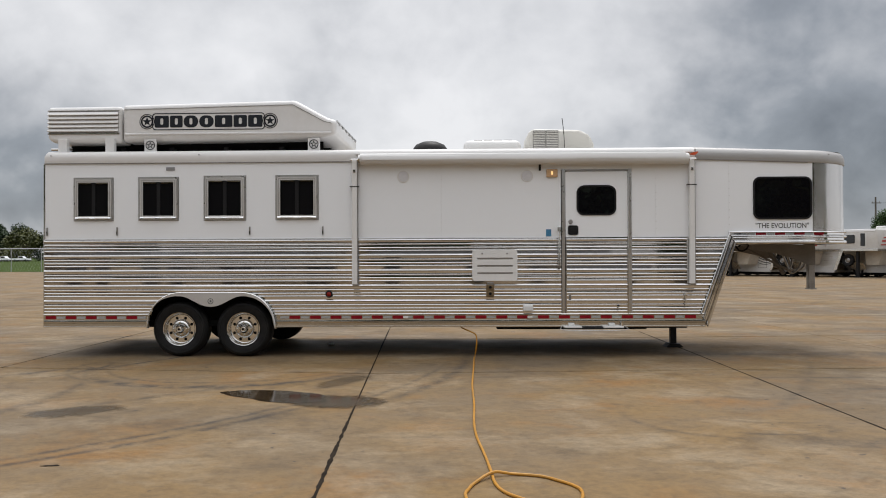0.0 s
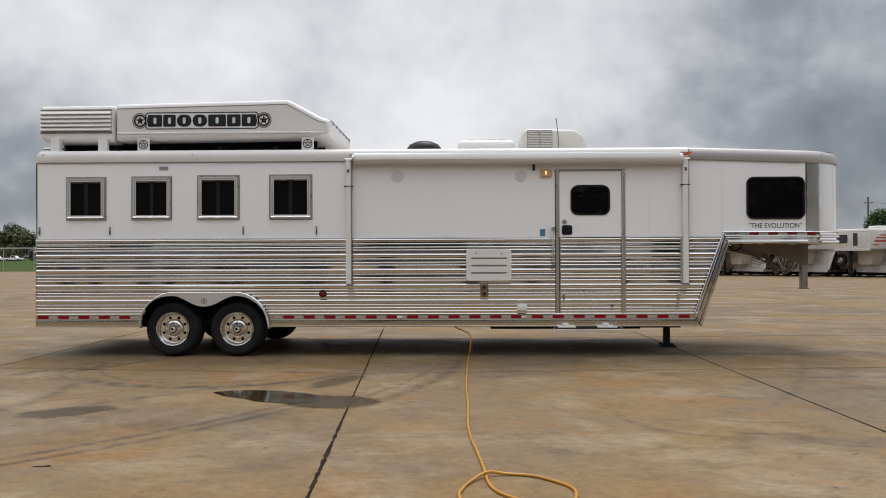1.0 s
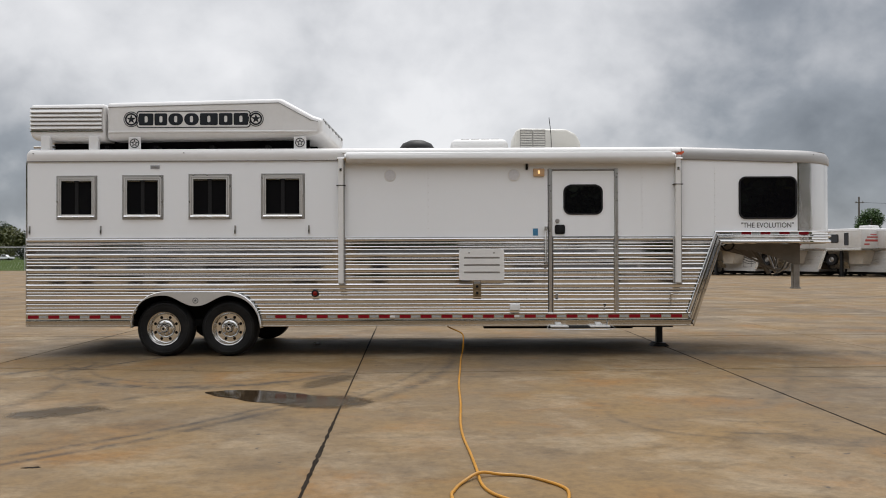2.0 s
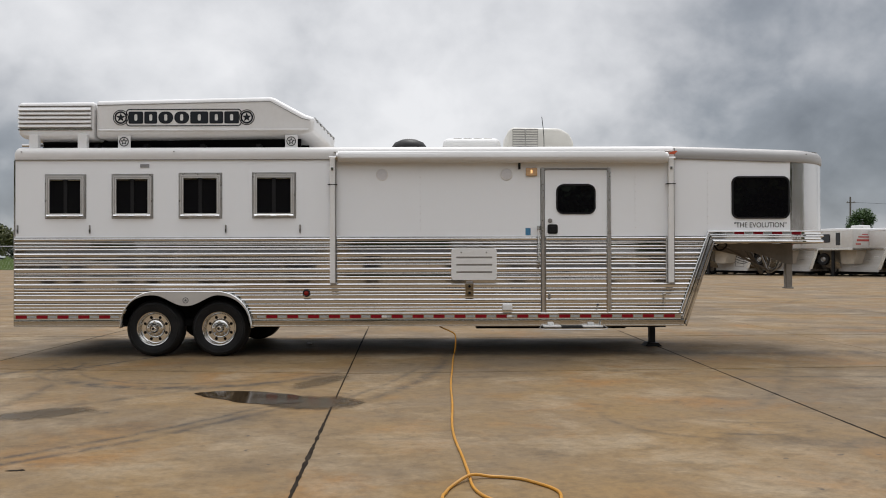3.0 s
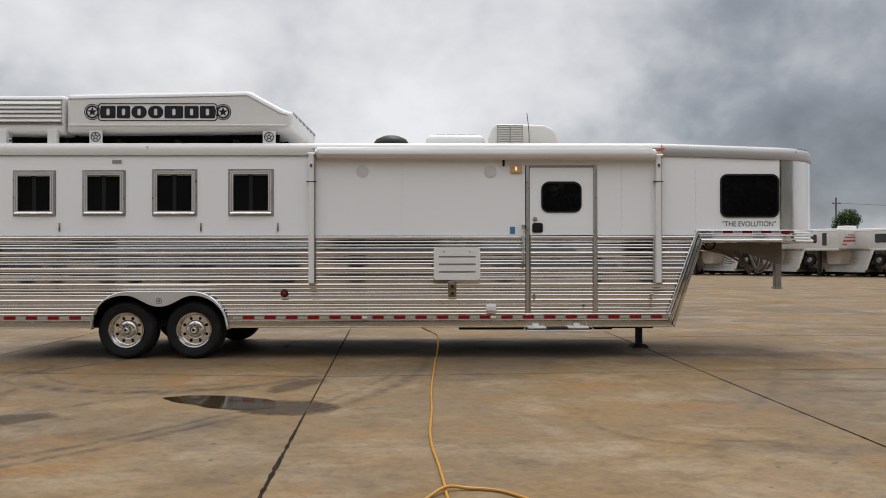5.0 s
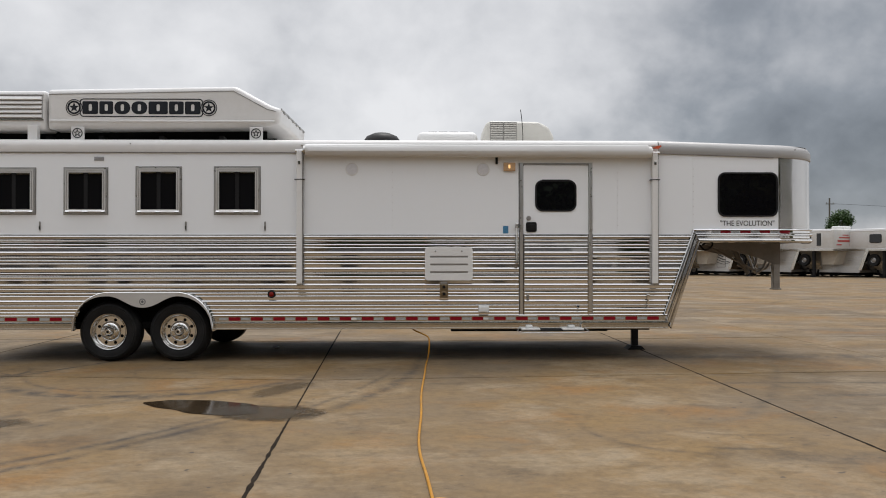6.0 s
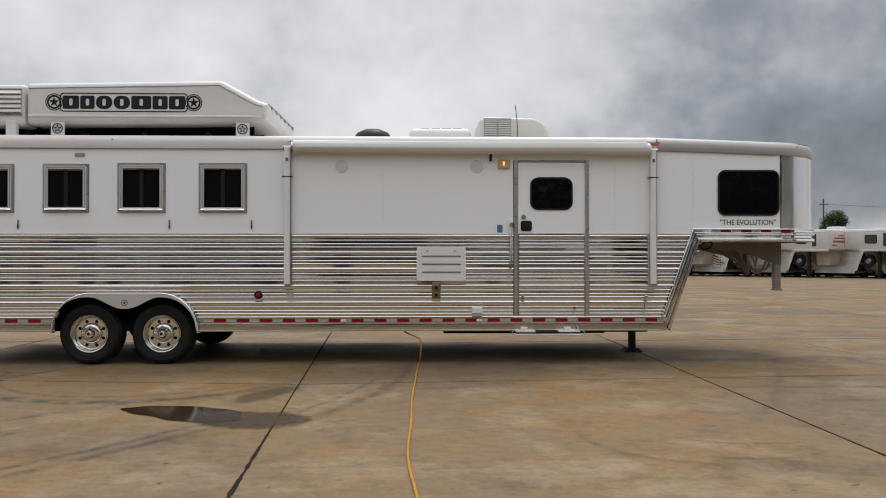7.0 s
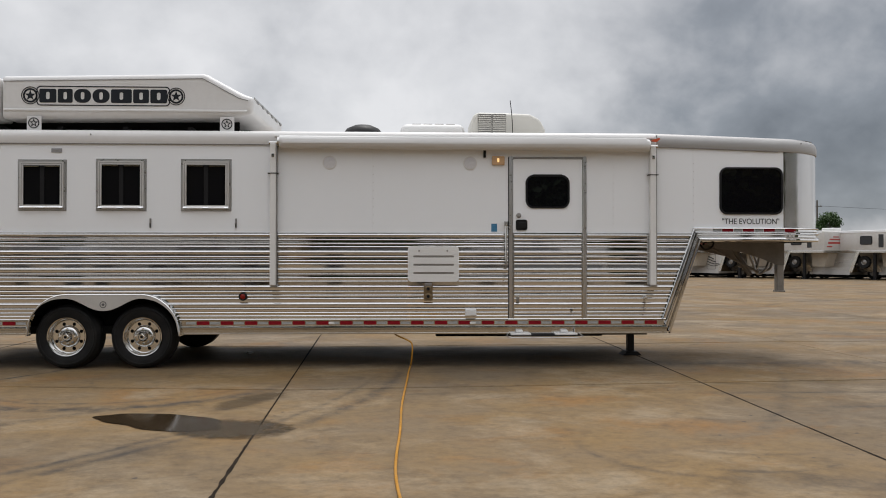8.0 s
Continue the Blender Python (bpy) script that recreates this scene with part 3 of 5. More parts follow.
# roof with a round radius rail that sinks a little towards the nose
def roof_drop(x):
    return 0.0 if x < 8.9 else 0.072 * ((x - 8.9) / 2.1) ** 1.15


edge = [(0.004, 2.69), (-0.012, 2.688), (-0.016, 2.70), (-0.016, 2.775), (-0.006, 2.812), (0.018, 2.842), (0.055, 2.860), (0.12, 2.870), (0.5, 2.892), (1.22, 2.905)]
profile = edge + [(WIDE - y, z) for y, z in reversed(edge[:-1])]
stations = [0.0, 0.03] + [0.3 + 0.43 * i for i in range(21)] + [9.2, 9.6, 10.0, 10.3, 10.55]


def roof_piece(xs, name, material, close_tail=False):
    bm = bmesh.new()
    rows = []
    for x in xs:
        cut = 0.018 if x == 0.0 else 0.0
        rows.append([bm.verts.new((x, y + (cut if y < 1.2 else -cut), z - roof_drop(x) - (cut if z > 2.8 else 0))) for y, z in profile])
    for a, b in zip(rows, rows[1:]):
        for k in range(len(profile) - 1):
            bm.faces.new((a[k], b[k], b[k + 1], a[k + 1]))
    if close_tail:
        bm.faces.new(rows[0])
    return part(name, bm, material, trailer, smooth=True)


tagged(roof_piece([x for x in stations if x < 8.95] + [8.985], "roof", roof_paint, True), "white roof with a rounded edge rail")
tagged(roof_piece([8.986, 9.2, 9.6, 10.0, 10.3, 10.567], "front_roof", satin_rail), "satin grey front roof edge")
# nose cap of the roof, rounded in plan
bm = bmesh.new()
rows = []
for i in range(11):
    a = radians(90 * i / 10)
    px, py = (NOSE + 0.015) * math.sin(a), 0.4 * (1 - math.cos(a))
    nx, ny = math.sin(a), -math.cos(a)
    row = []
    for out, z in ((-0.004, 2.69), (0.012, 2.688), (0.016, 2.70), (0.016, 2.775), (0.006, 2.812), (-0.018, 2.842), (-0.06, 2.862)):
        x = 10.565 + px + nx * out
        row.append(bm.verts.new((x, py + ny * out, z - roof_drop(x))))
    rows.append(row)
for p, q in zip(rows, rows[1:]):
    for k in range(len(p) - 1):
        bm.faces.new((p[k], q[k], q[k + 1], p[k + 1]))
part("roof_nose_cap", bm, satin_rail, trailer, "satin grey roof corner cap", smooth=True)
bm = bmesh.new()
tops = [bm.verts.new((10.565 + (NOSE - 0.02) * math.sin(radians(9 * i)), 0.4 - 0.36 * math.cos(radians(9 * i)), 2.79)) for i in range(11)]
tops += [bm.verts.new((v.co.x, WIDE - v.co.y, 2.79)) for v in reversed(tops)]
bm.faces.new(tops)
part("roof_nose_deck", bm, white_paint, trailer)
part("roof_nose_cap", block(11.11, 11.145, 0.402, WIDE - 0.402, 2.60, 2.79, 0.01), satin_rail, trailer)
# gutter line under the rail
part("gutter", swept([(0.0, 2.693), (-0.021, 2.693), (-0.021, 2.686), (0.0, 2.683)], 0.0, 8.95), dull_metal, trailer)
bm = bmesh.new()
rows = [[bm.verts.new((x, y, z - roof_drop(x))) for y, z in ((0.0, 2.693), (-0.021, 2.693), (-0.021, 2.686), (0.0, 2.683))] for x in (8.952, 9.3, 9.7, 10.1, 10.5)]
for p, q in zip(rows, rows[1:]):
    for k in range(3):
        bm.faces.new((p[k], q[k], q[k + 1], p[k + 1]))
part("gutter", bm, dull_metal, trailer)
for sx in (0.10, 2.18, 6.72, 10.78):
    part("roof_screw", rod((sx, -0.014, 2.80 - roof_drop(sx)), (sx, -0.022, 2.80 - roof_drop(sx)), 0.009, 8), dull_metal, trailer)
part("roof_seam", block(8.985, 8.995, -0.019, 0.02, 2.70, 2.83, 0.002), dull_metal, trailer)

# polished siding: five planks, each with a wide bead on top and three narrow ribs
PLANK = (TRIM - FOOT) / 5
part("siding_backing", plate([[(0.03, 0.9), (9.0, 0.9), (9.2, TRIM), (0.03, TRIM)]], 0.03, 0.05), under_black, trailer)


def plank_profile(top, seed):
    """A broad sloping bead on top, three narrow ribs, and hollow flats between that lean a little, each its own way."""
    rnd = random.Random(seed)
    pts = []

    def rib(z, h, out):
        for u, v in ((0.50, 0.05), (0.40, 0.34), (0.20, 0.74), (0.02, 0.95), (-0.12, 1.0), (-0.30, 0.90), (-0.44, 0.55), (-0.50, 0.05)):
            pts.append((-out * v + lean, z + h * u))
    lean = 0.0
    rib(top - 0.017, 0.034, 0.020)
    for f, h, out in ((0.36, 0.020, 0.0090), (0.585, 0.019, 0.0085), (0.775, 0.019, 0.0085)):
        pts.append((lean + rnd.uniform(-0.0003, 0.0003), (pts[-1][1] + top - f * PLANK + h / 2) / 2))
        lean = rnd.uniform(-0.0005, 0.0005)
        rib(top - f * PLANK, h, out)
    pts.append((0.0, top - PLANK))
    return pts


for k in range(5):
    top = TRIM - k * PLANK
    prof = plank_profile(top, k)
    low = top - PLANK < FEN_Z1

    def wheel_left(y, z):
        return FEN_L + fender_in(z) - 0.004 if z < FEN_Z1 - 0.004 else 2.36

    def wheel_right(y, z):
        return FEN_R - fender_in(z) + 0.004 if z < FEN_Z1 - 0.004 else 2.36

    if low:
        part("siding_plank", swept(prof, 0.0, wheel_left), slat_metal, trailer, "polished ribbed aluminium plank", smooth=True)
        part("siding_plank", swept(prof, wheel_right, 7.17), slat_metal, trailer, "polished ribbed aluminium plank", smooth=True)
    else:
        part("siding_plank", swept(prof, 0.0, 7.17), slat_metal, trailer, "polished ribbed aluminium plank", smooth=True)
    prof = plank_profile(top, k + 40)
    part("siding_plank", swept(prof, 8.13, lambda y, z: leg_x(z) + 0.02), slat_metal, trailer, "polished ribbed aluminium plank", smooth=True)
part("trim_rail", swept([(0.0, TRIM + 0.012), (-0.014, TRIM + 0.010), (-0.016, TRIM - 0.004), (0.0, TRIM - 0.006)], 0.0, 7.17), rail_metal, trailer)
part("trim_rail", swept([(0.0, TRIM + 0.012), (-0.014, TRIM + 0.010), (-0.016, TRIM - 0.004), (0.0, TRIM - 0.006)], 8.13, leg_x(TRIM)), rail_metal, trailer)
part("corner_post", block(-0.012, 0.012, -0.006, 0.05, 0.42, 2.683, 0.004), rail_metal, trailer)

# bottom rail
RAIL = [(0.0, 0.601), (-0.016, 0.599), (-0.022, 0.590), (-0.016, 0.579), (-0.008, 0.577), (-0.008, 0.513), (-0.015, 0.510), (-0.017, 0.49), (-0.015, 0.470), (-0.007, 0.466), (-0.007, 0.430),
        (-0.013, 0.426), (-0.013, 0.413), (0.06, 0.411)]
part("bottom_rail", swept(RAIL, 0.0, FEN_L + 0.012), rail_metal, trailer, "brushed aluminium lower rail")
part("bottom_rail", swept(RAIL, FEN_R - 0.012, 9.115), rail_metal, trailer, "brushed aluminium lower rail")

# striped safety tape

def tape(x0, x1, z0, z1, material, name, y=-0.0095):
    part(name, block(x0, x1, y - 0.0015, y + 0.001, z0, z1), material, trailer)


PERIOD = 0.2845
for i in range(32):
    x = 0.022 + i * PERIOD
    for a, b, mat_, nm in ((x, x + 0.148, tape_red, "red_tape"), (x + 0.158, x + 0.272, tape_white, "silver_tape")):
        if b > FEN_L - 0.02 and a < FEN_R + 0.03 or b > 9.03:
            continue
        tape(a, b, *((0.526, 0.571) if mat_ is tape_red else (0.533, 0.562)), mat_, nm)

# neck: the beam under the bed, the sloping leg, their ribs
NECK = [(0.0, 1.702), (-0.030, 1.699), (-0.036, 1.692), (-0.030, 1.685), (-0.010, 1.682), (-0.010, 1.657), (-0.026, 1.652), (-0.042, 1.640), (-0.042, 1.628), (-0.030, 1.618), (-0.008, 1.610), (-0.008, 1.588), (-0.030, 1.580), (-0.042, 1.566), (-0.042, 1.548), (-0.030, 1.535), (0.02, 1.530)]


def miter(y, z):
    return 9.438 + (1.695 - z) * (9.528 - 9.438) / (1.695 - 1.530)


part("neck_beam", swept(NECK, miter, 10.58), slat_metal, trailer, "ribbed aluminium gooseneck beam")
bm = bmesh.new()
rows = []
for i in range(13):
    a = radians(90 * i / 12)
    rows.append([bm.verts.new((10.58 + (NOSE - y) * math.sin(a), 0.4 - (0.4 - y) * math.cos(a), z)) for y, z in NECK])
rows.append([bm.verts.new((v.co.x, WIDE - 0.4, v.co.z)) for v in rows[-1]])
for p, q in zip(rows, rows[1:]):
    for k in range(len(NECK) - 1):
        bm.faces.new((p[k], q[k], q[k + 1], p[k + 1]))
part("neck_cap", bm, slat_metal, trailer, "rounded front end of the gooseneck beam", None, True)
# the floor's dark colour carries the shade beneath the neck
part("neck_floor", block(9.5, 10.56, 0.02, WIDE - 0.02, 1.545, 1.69), shade_dark_liner, trailer, "underside of the sleeping loft, coloured dark for its shade")
part("neck_floor", block(10.562, 11.06, 0.36, WIDE - 0.36, 1.545, 1.69), shade_dark_liner, trailer)
bm = bmesh.new()
across = [(0.0, 0.01), (0.02, -0.030), (0.06, -0.036), (0.12, -0.030), (0.15, -0.010), (0.30, -0.010), (0.33, -0.028), (0.40, -0.044), (0.46, -0.044), (0.53, -0.030), (0.57, -0.008), (0.70, -0.008), (0.74, -0.030), (0.80, -0.044), (0.92, -0.044), (1.0, -0.026), (1.0, 0.05)]
rows = []
for top in (1, 0):
    row = []
    for u, y in across:
        x, z = (9.438 + u * 0.09, 1.695 - u * 0.165) if top else (9.045 + u * 0.104, 0.600 - u * 0.187)
        row.append(bm.verts.new((x, y, z)))
    rows.append(row)
for k in range(len(across) - 1):
    bm.faces.new((rows[0][k], rows[0][k + 1], rows[1][k + 1], rows[1][k]))
part("front_leg", bm, slat_metal, trailer, "sloping ribbed aluminium front edge")
bm = bmesh.new()
quad = [(9.53, 0.03, 1.53), (9.53, WIDE - 0.03, 1.53), (9.145, WIDE - 0.03, 0.43), (9.145, 0.03, 0.43)]
bm.faces.new([bm.verts.new(p) for p in quad])
part("front_bulkhead", bm, rail_metal, trailer)
for i in range(4):
    tape(9.80 + i * 0.259, 9.80 + i * 0.259 + 0.135, 1.657, 1.683, tape_red, "red_tape", -0.0125)
    if i < 4:
        tape(9.80 + i * 0.259 - 0.114, 9.80 + i * 0.259 - 0.01, 1.657, 1.683, tape_white, "silver_tape", -0.0125)

# hitch under the neck: gusset plates, square coupler tube with foot, chains
YH = 0.62
bm = plate([[(9.80, 1.53), (10.87, 1.53), (10.87, 1.235), (10.79, 1.235), (10.55, 1.33), (10.25, 1.42), (9.98, 1.46)]], YH - 0.01, YH + 0.01)
part("hitch_gusset", bm, grey_steel, trailer, "welded steel gusset plate")
part("hitch_gusset", plate([[(9.80, 1.53), (10.80, 1.53), (10.80, 1.30), (10.25, 1.43), (9.98, 1.46)]], WIDE - YH, WIDE - YH + 0.02), grey_steel, trailer)
part("coupler_tube", block(10.79, 10.88, YH + 0.02, YH + 0.11, 0.90, 1.50, 0.008), dull_metal, trailer, "square steel coupler tube")
part("coupler_foot", block(10.775, 10.895, YH + 0.01, YH + 0.12, 0.885, 0.905, 0.004), dull_metal, trailer)
for k, (cx, cy) in enumerate(((10.50, YH + 0.25), (10.62, YH + 0.4), (10.4, YH + 0.35))):
    pts = [(cx, cy, 1.42), (cx + 0.06, cy, 1.28), (cx + 0.13 - 0.05 * k, cy, 1.12 + 0.05 * k), (cx + 0.24, cy, 1.18), (cx + 0.3, cy, 1.34)]
    part("safety_chain", tube(pts, 0.018, 6), dull_metal, trailer)
part("hitch_brace", rod((9.95, YH + 0.2, 1.48), (10.62, YH + 0.2, 1.14), 0.016, 8), grey_steel, trailer)
part("hitch_brace", rod((10.30, YH + 0.3, 1.50), (10.55, YH + 0.3, 1.10), 0.035, 8), grey_steel, trailer)
part("cable_coil", tube([(9.62, 0.25, 1.50), (9.66, 0.2, 1.44), (9.74, 0.2, 1.46), (9.78, 0.22, 1.52), (9.7, 0.22, 1.535), (9.64, 0.2, 1.50)], 0.012, 6), black_steel, trailer)

# landing jack
part("landing_jack", block(8.955, 9.045, 1.17, 1.26, 0.05, 0.46, 0.006), black_steel, trailer, "black square landing leg")
part("jack_foot", plate([[(8.87, 0.001), (9.13, 0.001), (9.07, 0.055), (8.93, 0.055)]], 1.10, 1.33), black_steel, trailer)


# ---- wheels and fender ----
def wheel(x, y, z, face):
    """A wheel whose outer side looks along face (-1: towards -y)."""
    at = pose(x, y, z, 0, 0, 0 if face < 0 else 180)
    R = z
    tyre = lathe([(0.205, 0.03), (0.222, 0.012), (0.243, -0.008), (0.30, -0.014), (0.318, -0.014), (0.322, -0.018), (0.330, -0.018), (0.334, -0.012), (0.352, -0.007), (R - 0.028, 0.006), (R - 0.006, 0.028), (R, 0.055), (R, 0.175), (R - 0.006, 0.20), (R - 0.04, 0.225), (0.21, 0.21)], 56)
    t = part("tyre", tyre, rubber, trailer, "black rubber trailer tyre", at, True)
    rim = lathe([(0.226, 0.006), (0.236, -0.006), (0.231, -0.017), (0.221, -0.014), (0.213, 0.004), (0.203, 0.012), (0.197, 0.034), (0.190, 0.060), (0.18, 0.066)], 48)
    r = part("wheel_rim", rim, chrome, t, "polished aluminium rim", at, True)
    holes = [ring(0.157 * math.cos(a), 0.157 * math.sin(a), 0.021, 12) for a in [math.tau * (i + 0.5) / 8 for i in range(8)]]
    part("rim_disc", plate([ring(0, 0, 0.193, 48), *holes, ring(0, 0, 0.07, 24)], 0.058, 0.070), chrome, t, "", at)
    part("rim_dish", lathe([(0.134, 0.057), (0.128, 0.040), (0.112, 0.018), (0.095, 0.010), (0.06, 0.008)], 32), chrome, t, "", at, True)
    part("brake_drum", lathe([(0.0, 0.08), (0.195, 0.08), (0.195, 0.2)], 32), under_black, t, "", at)
    part("hub_cap", lathe([(0.0, -0.045), (0.030, -0.045), (0.040, -0.036), (0.047, 0.0), (0.058, 0.014)], 24), chrome, t, "", at, True)
    part("cap_badge", lathe([(0.0, -0.048), (0.017, -0.048), (0.018, -0.044)], 16), under_black, t, "", at)
    for i in range(8):
        a = math.tau * i / 8
        c, s = 0.090 * math.cos(a), 0.090 * math.sin(a)
        part("lug_nut", rod((c, 0.016, s), (c, -0.020, s), 0.013, 6, 0.010), dull_metal if i % 2 else chrome, t, "", at)
    return t


HUBS = (1.894, 2.787)
WZ = 0.386
for hx in HUBS:
    wheel(hx, 0.03, WZ, -1)
    wheel(hx, WIDE - 0.03, WZ, 1)
for hx in HUBS:
    part("axle", rod((hx, 0.2, WZ), (hx, WIDE - 0.2, WZ), 0.045, 10), black_steel, trailer)

# outline of the fender and its two arches, which meet in a drooping web
n = 16
outer = [(FEN_L, 0.40)]
for i in range(n + 1):
    a = radians(90 * i / n)
    outer.append((FEN_L + FEN_A * (1 - math.cos(a)), FEN_Z0 + (FEN_Z1 - FEN_Z0) * math.sin(a)))
outer += [(FEN_L + FEN_R - x, z) for x, z in reversed(outer)]
inner, MIDX = [], (FEN_L + FEN_R) / 2
for i in range(41):
    x = FEN_L + 0.035 + (FEN_R - FEN_L - 0.07) * i / 40
    h = HUBS[0] if x < MIDX else HUBS[1]
    rr = 0.452 if (x < h) == (h == HUBS[0]) else 0.47
    d = min(abs(x - h) / rr, 1.0)
    z = 0.40 + (0.845 - 0.40) * math.sqrt(max(1 - d ** 2.1, 0))
    if HUBS[0] < x < HUBS[1]:
        u = abs(x - MIDX) / ((HUBS[1] - HUBS[0]) / 2)
        z = 0.700 + 0.145 * (0.5 - 0.5 * math.cos(math.pi * min(u * 1.02, 1))) ** 1.1
    inner.append((x, z))
loop = outer + [(x, z) for x, z in reversed(inner)]
fender = part("fender", plate([loop], -0.075, -0.065), satin_fender, trailer, "satin aluminium tandem fender with a rounded lip")
bm = bmesh.new()
rows = []
for x, z in outer:
    k = Vector((x - MIDX, 0, (z - 0.4) * 2.2)).normalized()
    rows.append([bm.verts.new(p) for p in ((x, -0.0745, z), (x + k.x * 0.006, -0.080, z + k.z * 0.006), (x + k.x * 0.014, -0.074, z + k.z * 0.014), (x + k.x * 0.016, -0.055, z + k.z * 0.016), (x + k.x * 0.016, 0.05, z + k.z * 0.016))])
for p, q in zip(rows, rows[1:]):
    for k in range(4):
        bm.faces.new((p[k], p[k + 1], q[k + 1], q[k]))
part("fender_lip", bm, chrome, fender, "", None, True)
bm = bmesh.new()
rows = [[bm.verts.new((x, y, z)) for y in (-0.066, 0.30)] for x, z in inner]
for p, q in zip(rows, rows[1:]):
    bm.faces.new((p[0], p[1], q[1], q[0]))
part("fender_lining", bm, under_black, fender)
star = []
for i in range(10):
    a, r = math.pi / 2 + math.tau * i / 10, 0.024 if i % 2 == 0 else 0.011
    star.append((MIDX + r * math.cos(a), 0.775 + r * math.sin(a)))
part("star_badge", plate([ring(MIDX, 0.775, 0.040, 24), ring(MIDX, 0.775, 0.031, 24)], -0.078, -0.0745), grey_paint, fender)
part("star_badge", plate([star], -0.078, -0.0745), grey_paint, fender)
part("wheel_well", plate([[(FEN_L, 0.42), (FEN_R, 0.42), (FEN_R, 0.95), (FEN_L, 0.95)]], 0.28, 0.30), under_black, trailer)


# ---- stall windows ----
for x0, x1, z0, z1 in STALL:
    win = part("stall_window", plate([[(x0, z0), (x1, z0), (x1, z1), (x0, z1)], [(x0 + 0.055, z0 + 0.055), (x1 - 0.055, z0 + 0.055), (x1 - 0.055, z1 - 0.055), (x0 + 0.055, z1 - 0.055)]], -0.012, 0.03), window_metal, trailer,
               "drop-down stall window with aluminium frame")
    a, b, c, d = x0 + 0.022, x1 - 0.022, z0 + 0.022, z1 - 0.022
    part("inner_frame", plate([[(a, c), (b, c), (b, d), (a, d)], [(a + 0.042, c + 0.042), (b - 0.042, c + 0.042), (b - 0.042, d - 0.042), (a + 0.042, d - 0.042)]], -0.024, -0.012), satin_fender, win)
    part("frame_groove", plate([[(a + 0.018, c + 0.018), (b - 0.018, c + 0.018), (b - 0.018, d - 0.018), (a + 0.018, d - 0.018)], [(a + 0.024, c + 0.024), (b - 0.024, c + 0.024), (b - 0.024, d - 0.024), (a + 0.024, d - 0.024)]], -0.0255, -0.023), dull_metal, win)
    part("frame_seal", plate([[(x0 - 0.006, z0 - 0.006), (x1 + 0.006, z0 - 0.006), (x1 + 0.006, z1 + 0.006), (x0 - 0.006, z1 + 0.006)], [(x0 + 0.001, z0 + 0.001), (x1 - 0.001, z0 + 0.001), (x1 - 0.001, z1 - 0.001), (x0 + 0.001, z1 - 0.001)]], -0.003, 0.001), dull_metal, win)
    part("pane", block(x0 + 0.05, x1 - 0.05, 0.008, 0.014, z0 + 0.05, z1 - 0.05), clear_dark, win, "dark tinted sliding pane")
    mx = (x0 + x1) / 2
    part("meeting_stile", block(mx - 0.028, mx + 0.022, -0.002, 0.008, z0 + 0.055, z1 - 0.055, 0.003), seal, win)
    part("latch", block(mx - 0.024, mx + 0.020, -0.020, -0.001, z1 - 0.085, z1 - 0.058, 0.003), seal, win)
    part("latch", block(mx - 0.022, mx + 0.018, -0.020, -0.001, z0 + 0.054, z0 + 0.070, 0.003), seal, win)
    for s0, s1 in ((x0 + 0.075, mx - 0.035), (mx + 0.035, x1 - 0.075)):
        part("pull_bar", block(s0, s1, -0.016, -0.002, z1 - 0.081, z1 - 0.070, 0.002), chrome, win)
        part("bottom_bar", block(s0, s1, -0.044, -0.024, z0 + 0.024, z0 + 0.038, 0.003), white_plastic, win)
    part("sill", swept([(-0.024, z0 + 0.050), (-0.028, z0 + 0.048), (-0.040, z0 + 0.030), (-0.040, z0 + 0.018), (-0.024, z0 + 0.014)], x0 + 0.026, x1 - 0.026, closed=True), chrome, win)
for tx in (0.044, 1.028, 2.883, 3.897):
    tie = part("window_stay", block(tx - 0.010, tx + 0.010, -0.016, 0.0, 1.685, 1.80, 0.004), dull_metal, trailer, "small dark latch bar")
    part("latch_loop", block(tx - 0.006, tx + 0.006, -0.026, -0.016, 1.70, 1.74, 0.003), seal, tie)
badge = part("maker_badge", block(1.715, 1.84, -0.009, 0.0, 2.582, 2.632, 0.003), grey_sticker, trailer, "small grey metal badge")
part("badge_bar", block(1.735, 1.82, -0.011, -0.009, 2.598, 2.616), dull_metal, badge)

# ---- front window, with its lettering ----
x0, x1, z0, z1 = FRONT_WIN
fw = part("front_window", plate([round_rect(x0, x1, z0, z1, 0.095, 8), round_rect(x0 + 0.022, x1 - 0.022, z0 + 0.022, z1 - 0.022, 0.075, 8)], -0.014, 0.01), seal, trailer, "large black tinted window with rounded corners")
part("pane", plate([round_rect(x0 + 0.018, x1 - 0.018, z0 + 0.018, z1 - 0.018, 0.078, 8)], -0.006, 0.004), dark_glass, fw)


def lettering(text, cx, cz, width, height, y, material, parent):
    cu = bpy.data.curves.new("lettering", "FONT")
    cu.body, cu.align_x, cu.align_y, cu.size, cu.extrude = text, "CENTER", "CENTER", 0.1, 0.0006
    tmp = new("lettering", cu)
    bpy.context.view_layer.update()
    me = bpy.data.meshes.new_from_object(tmp.evaluated_get(bpy.context.evaluated_depsgraph_get()))
    bpy.data.objects.remove(tmp)
    me.materials.clear()
    me.materials.append(material)
    xs, ys = [v.co.x for v in me.vertices], [v.co.y for v in me.vertices]
    sx, sy = width / (max(xs) - min(xs)), height / (max(ys) - min(ys))
    mx, my = (max(xs) + min(xs)) / 2, (max(ys) + min(ys)) / 2
    for v in me.vertices:
        v.co = Vector(((v.co.x - mx) * sx, -v.co.z, (v.co.y - my) * sy))
    return part("lettering", me, material, parent, "dark lettering", pose(cx, y, cz))


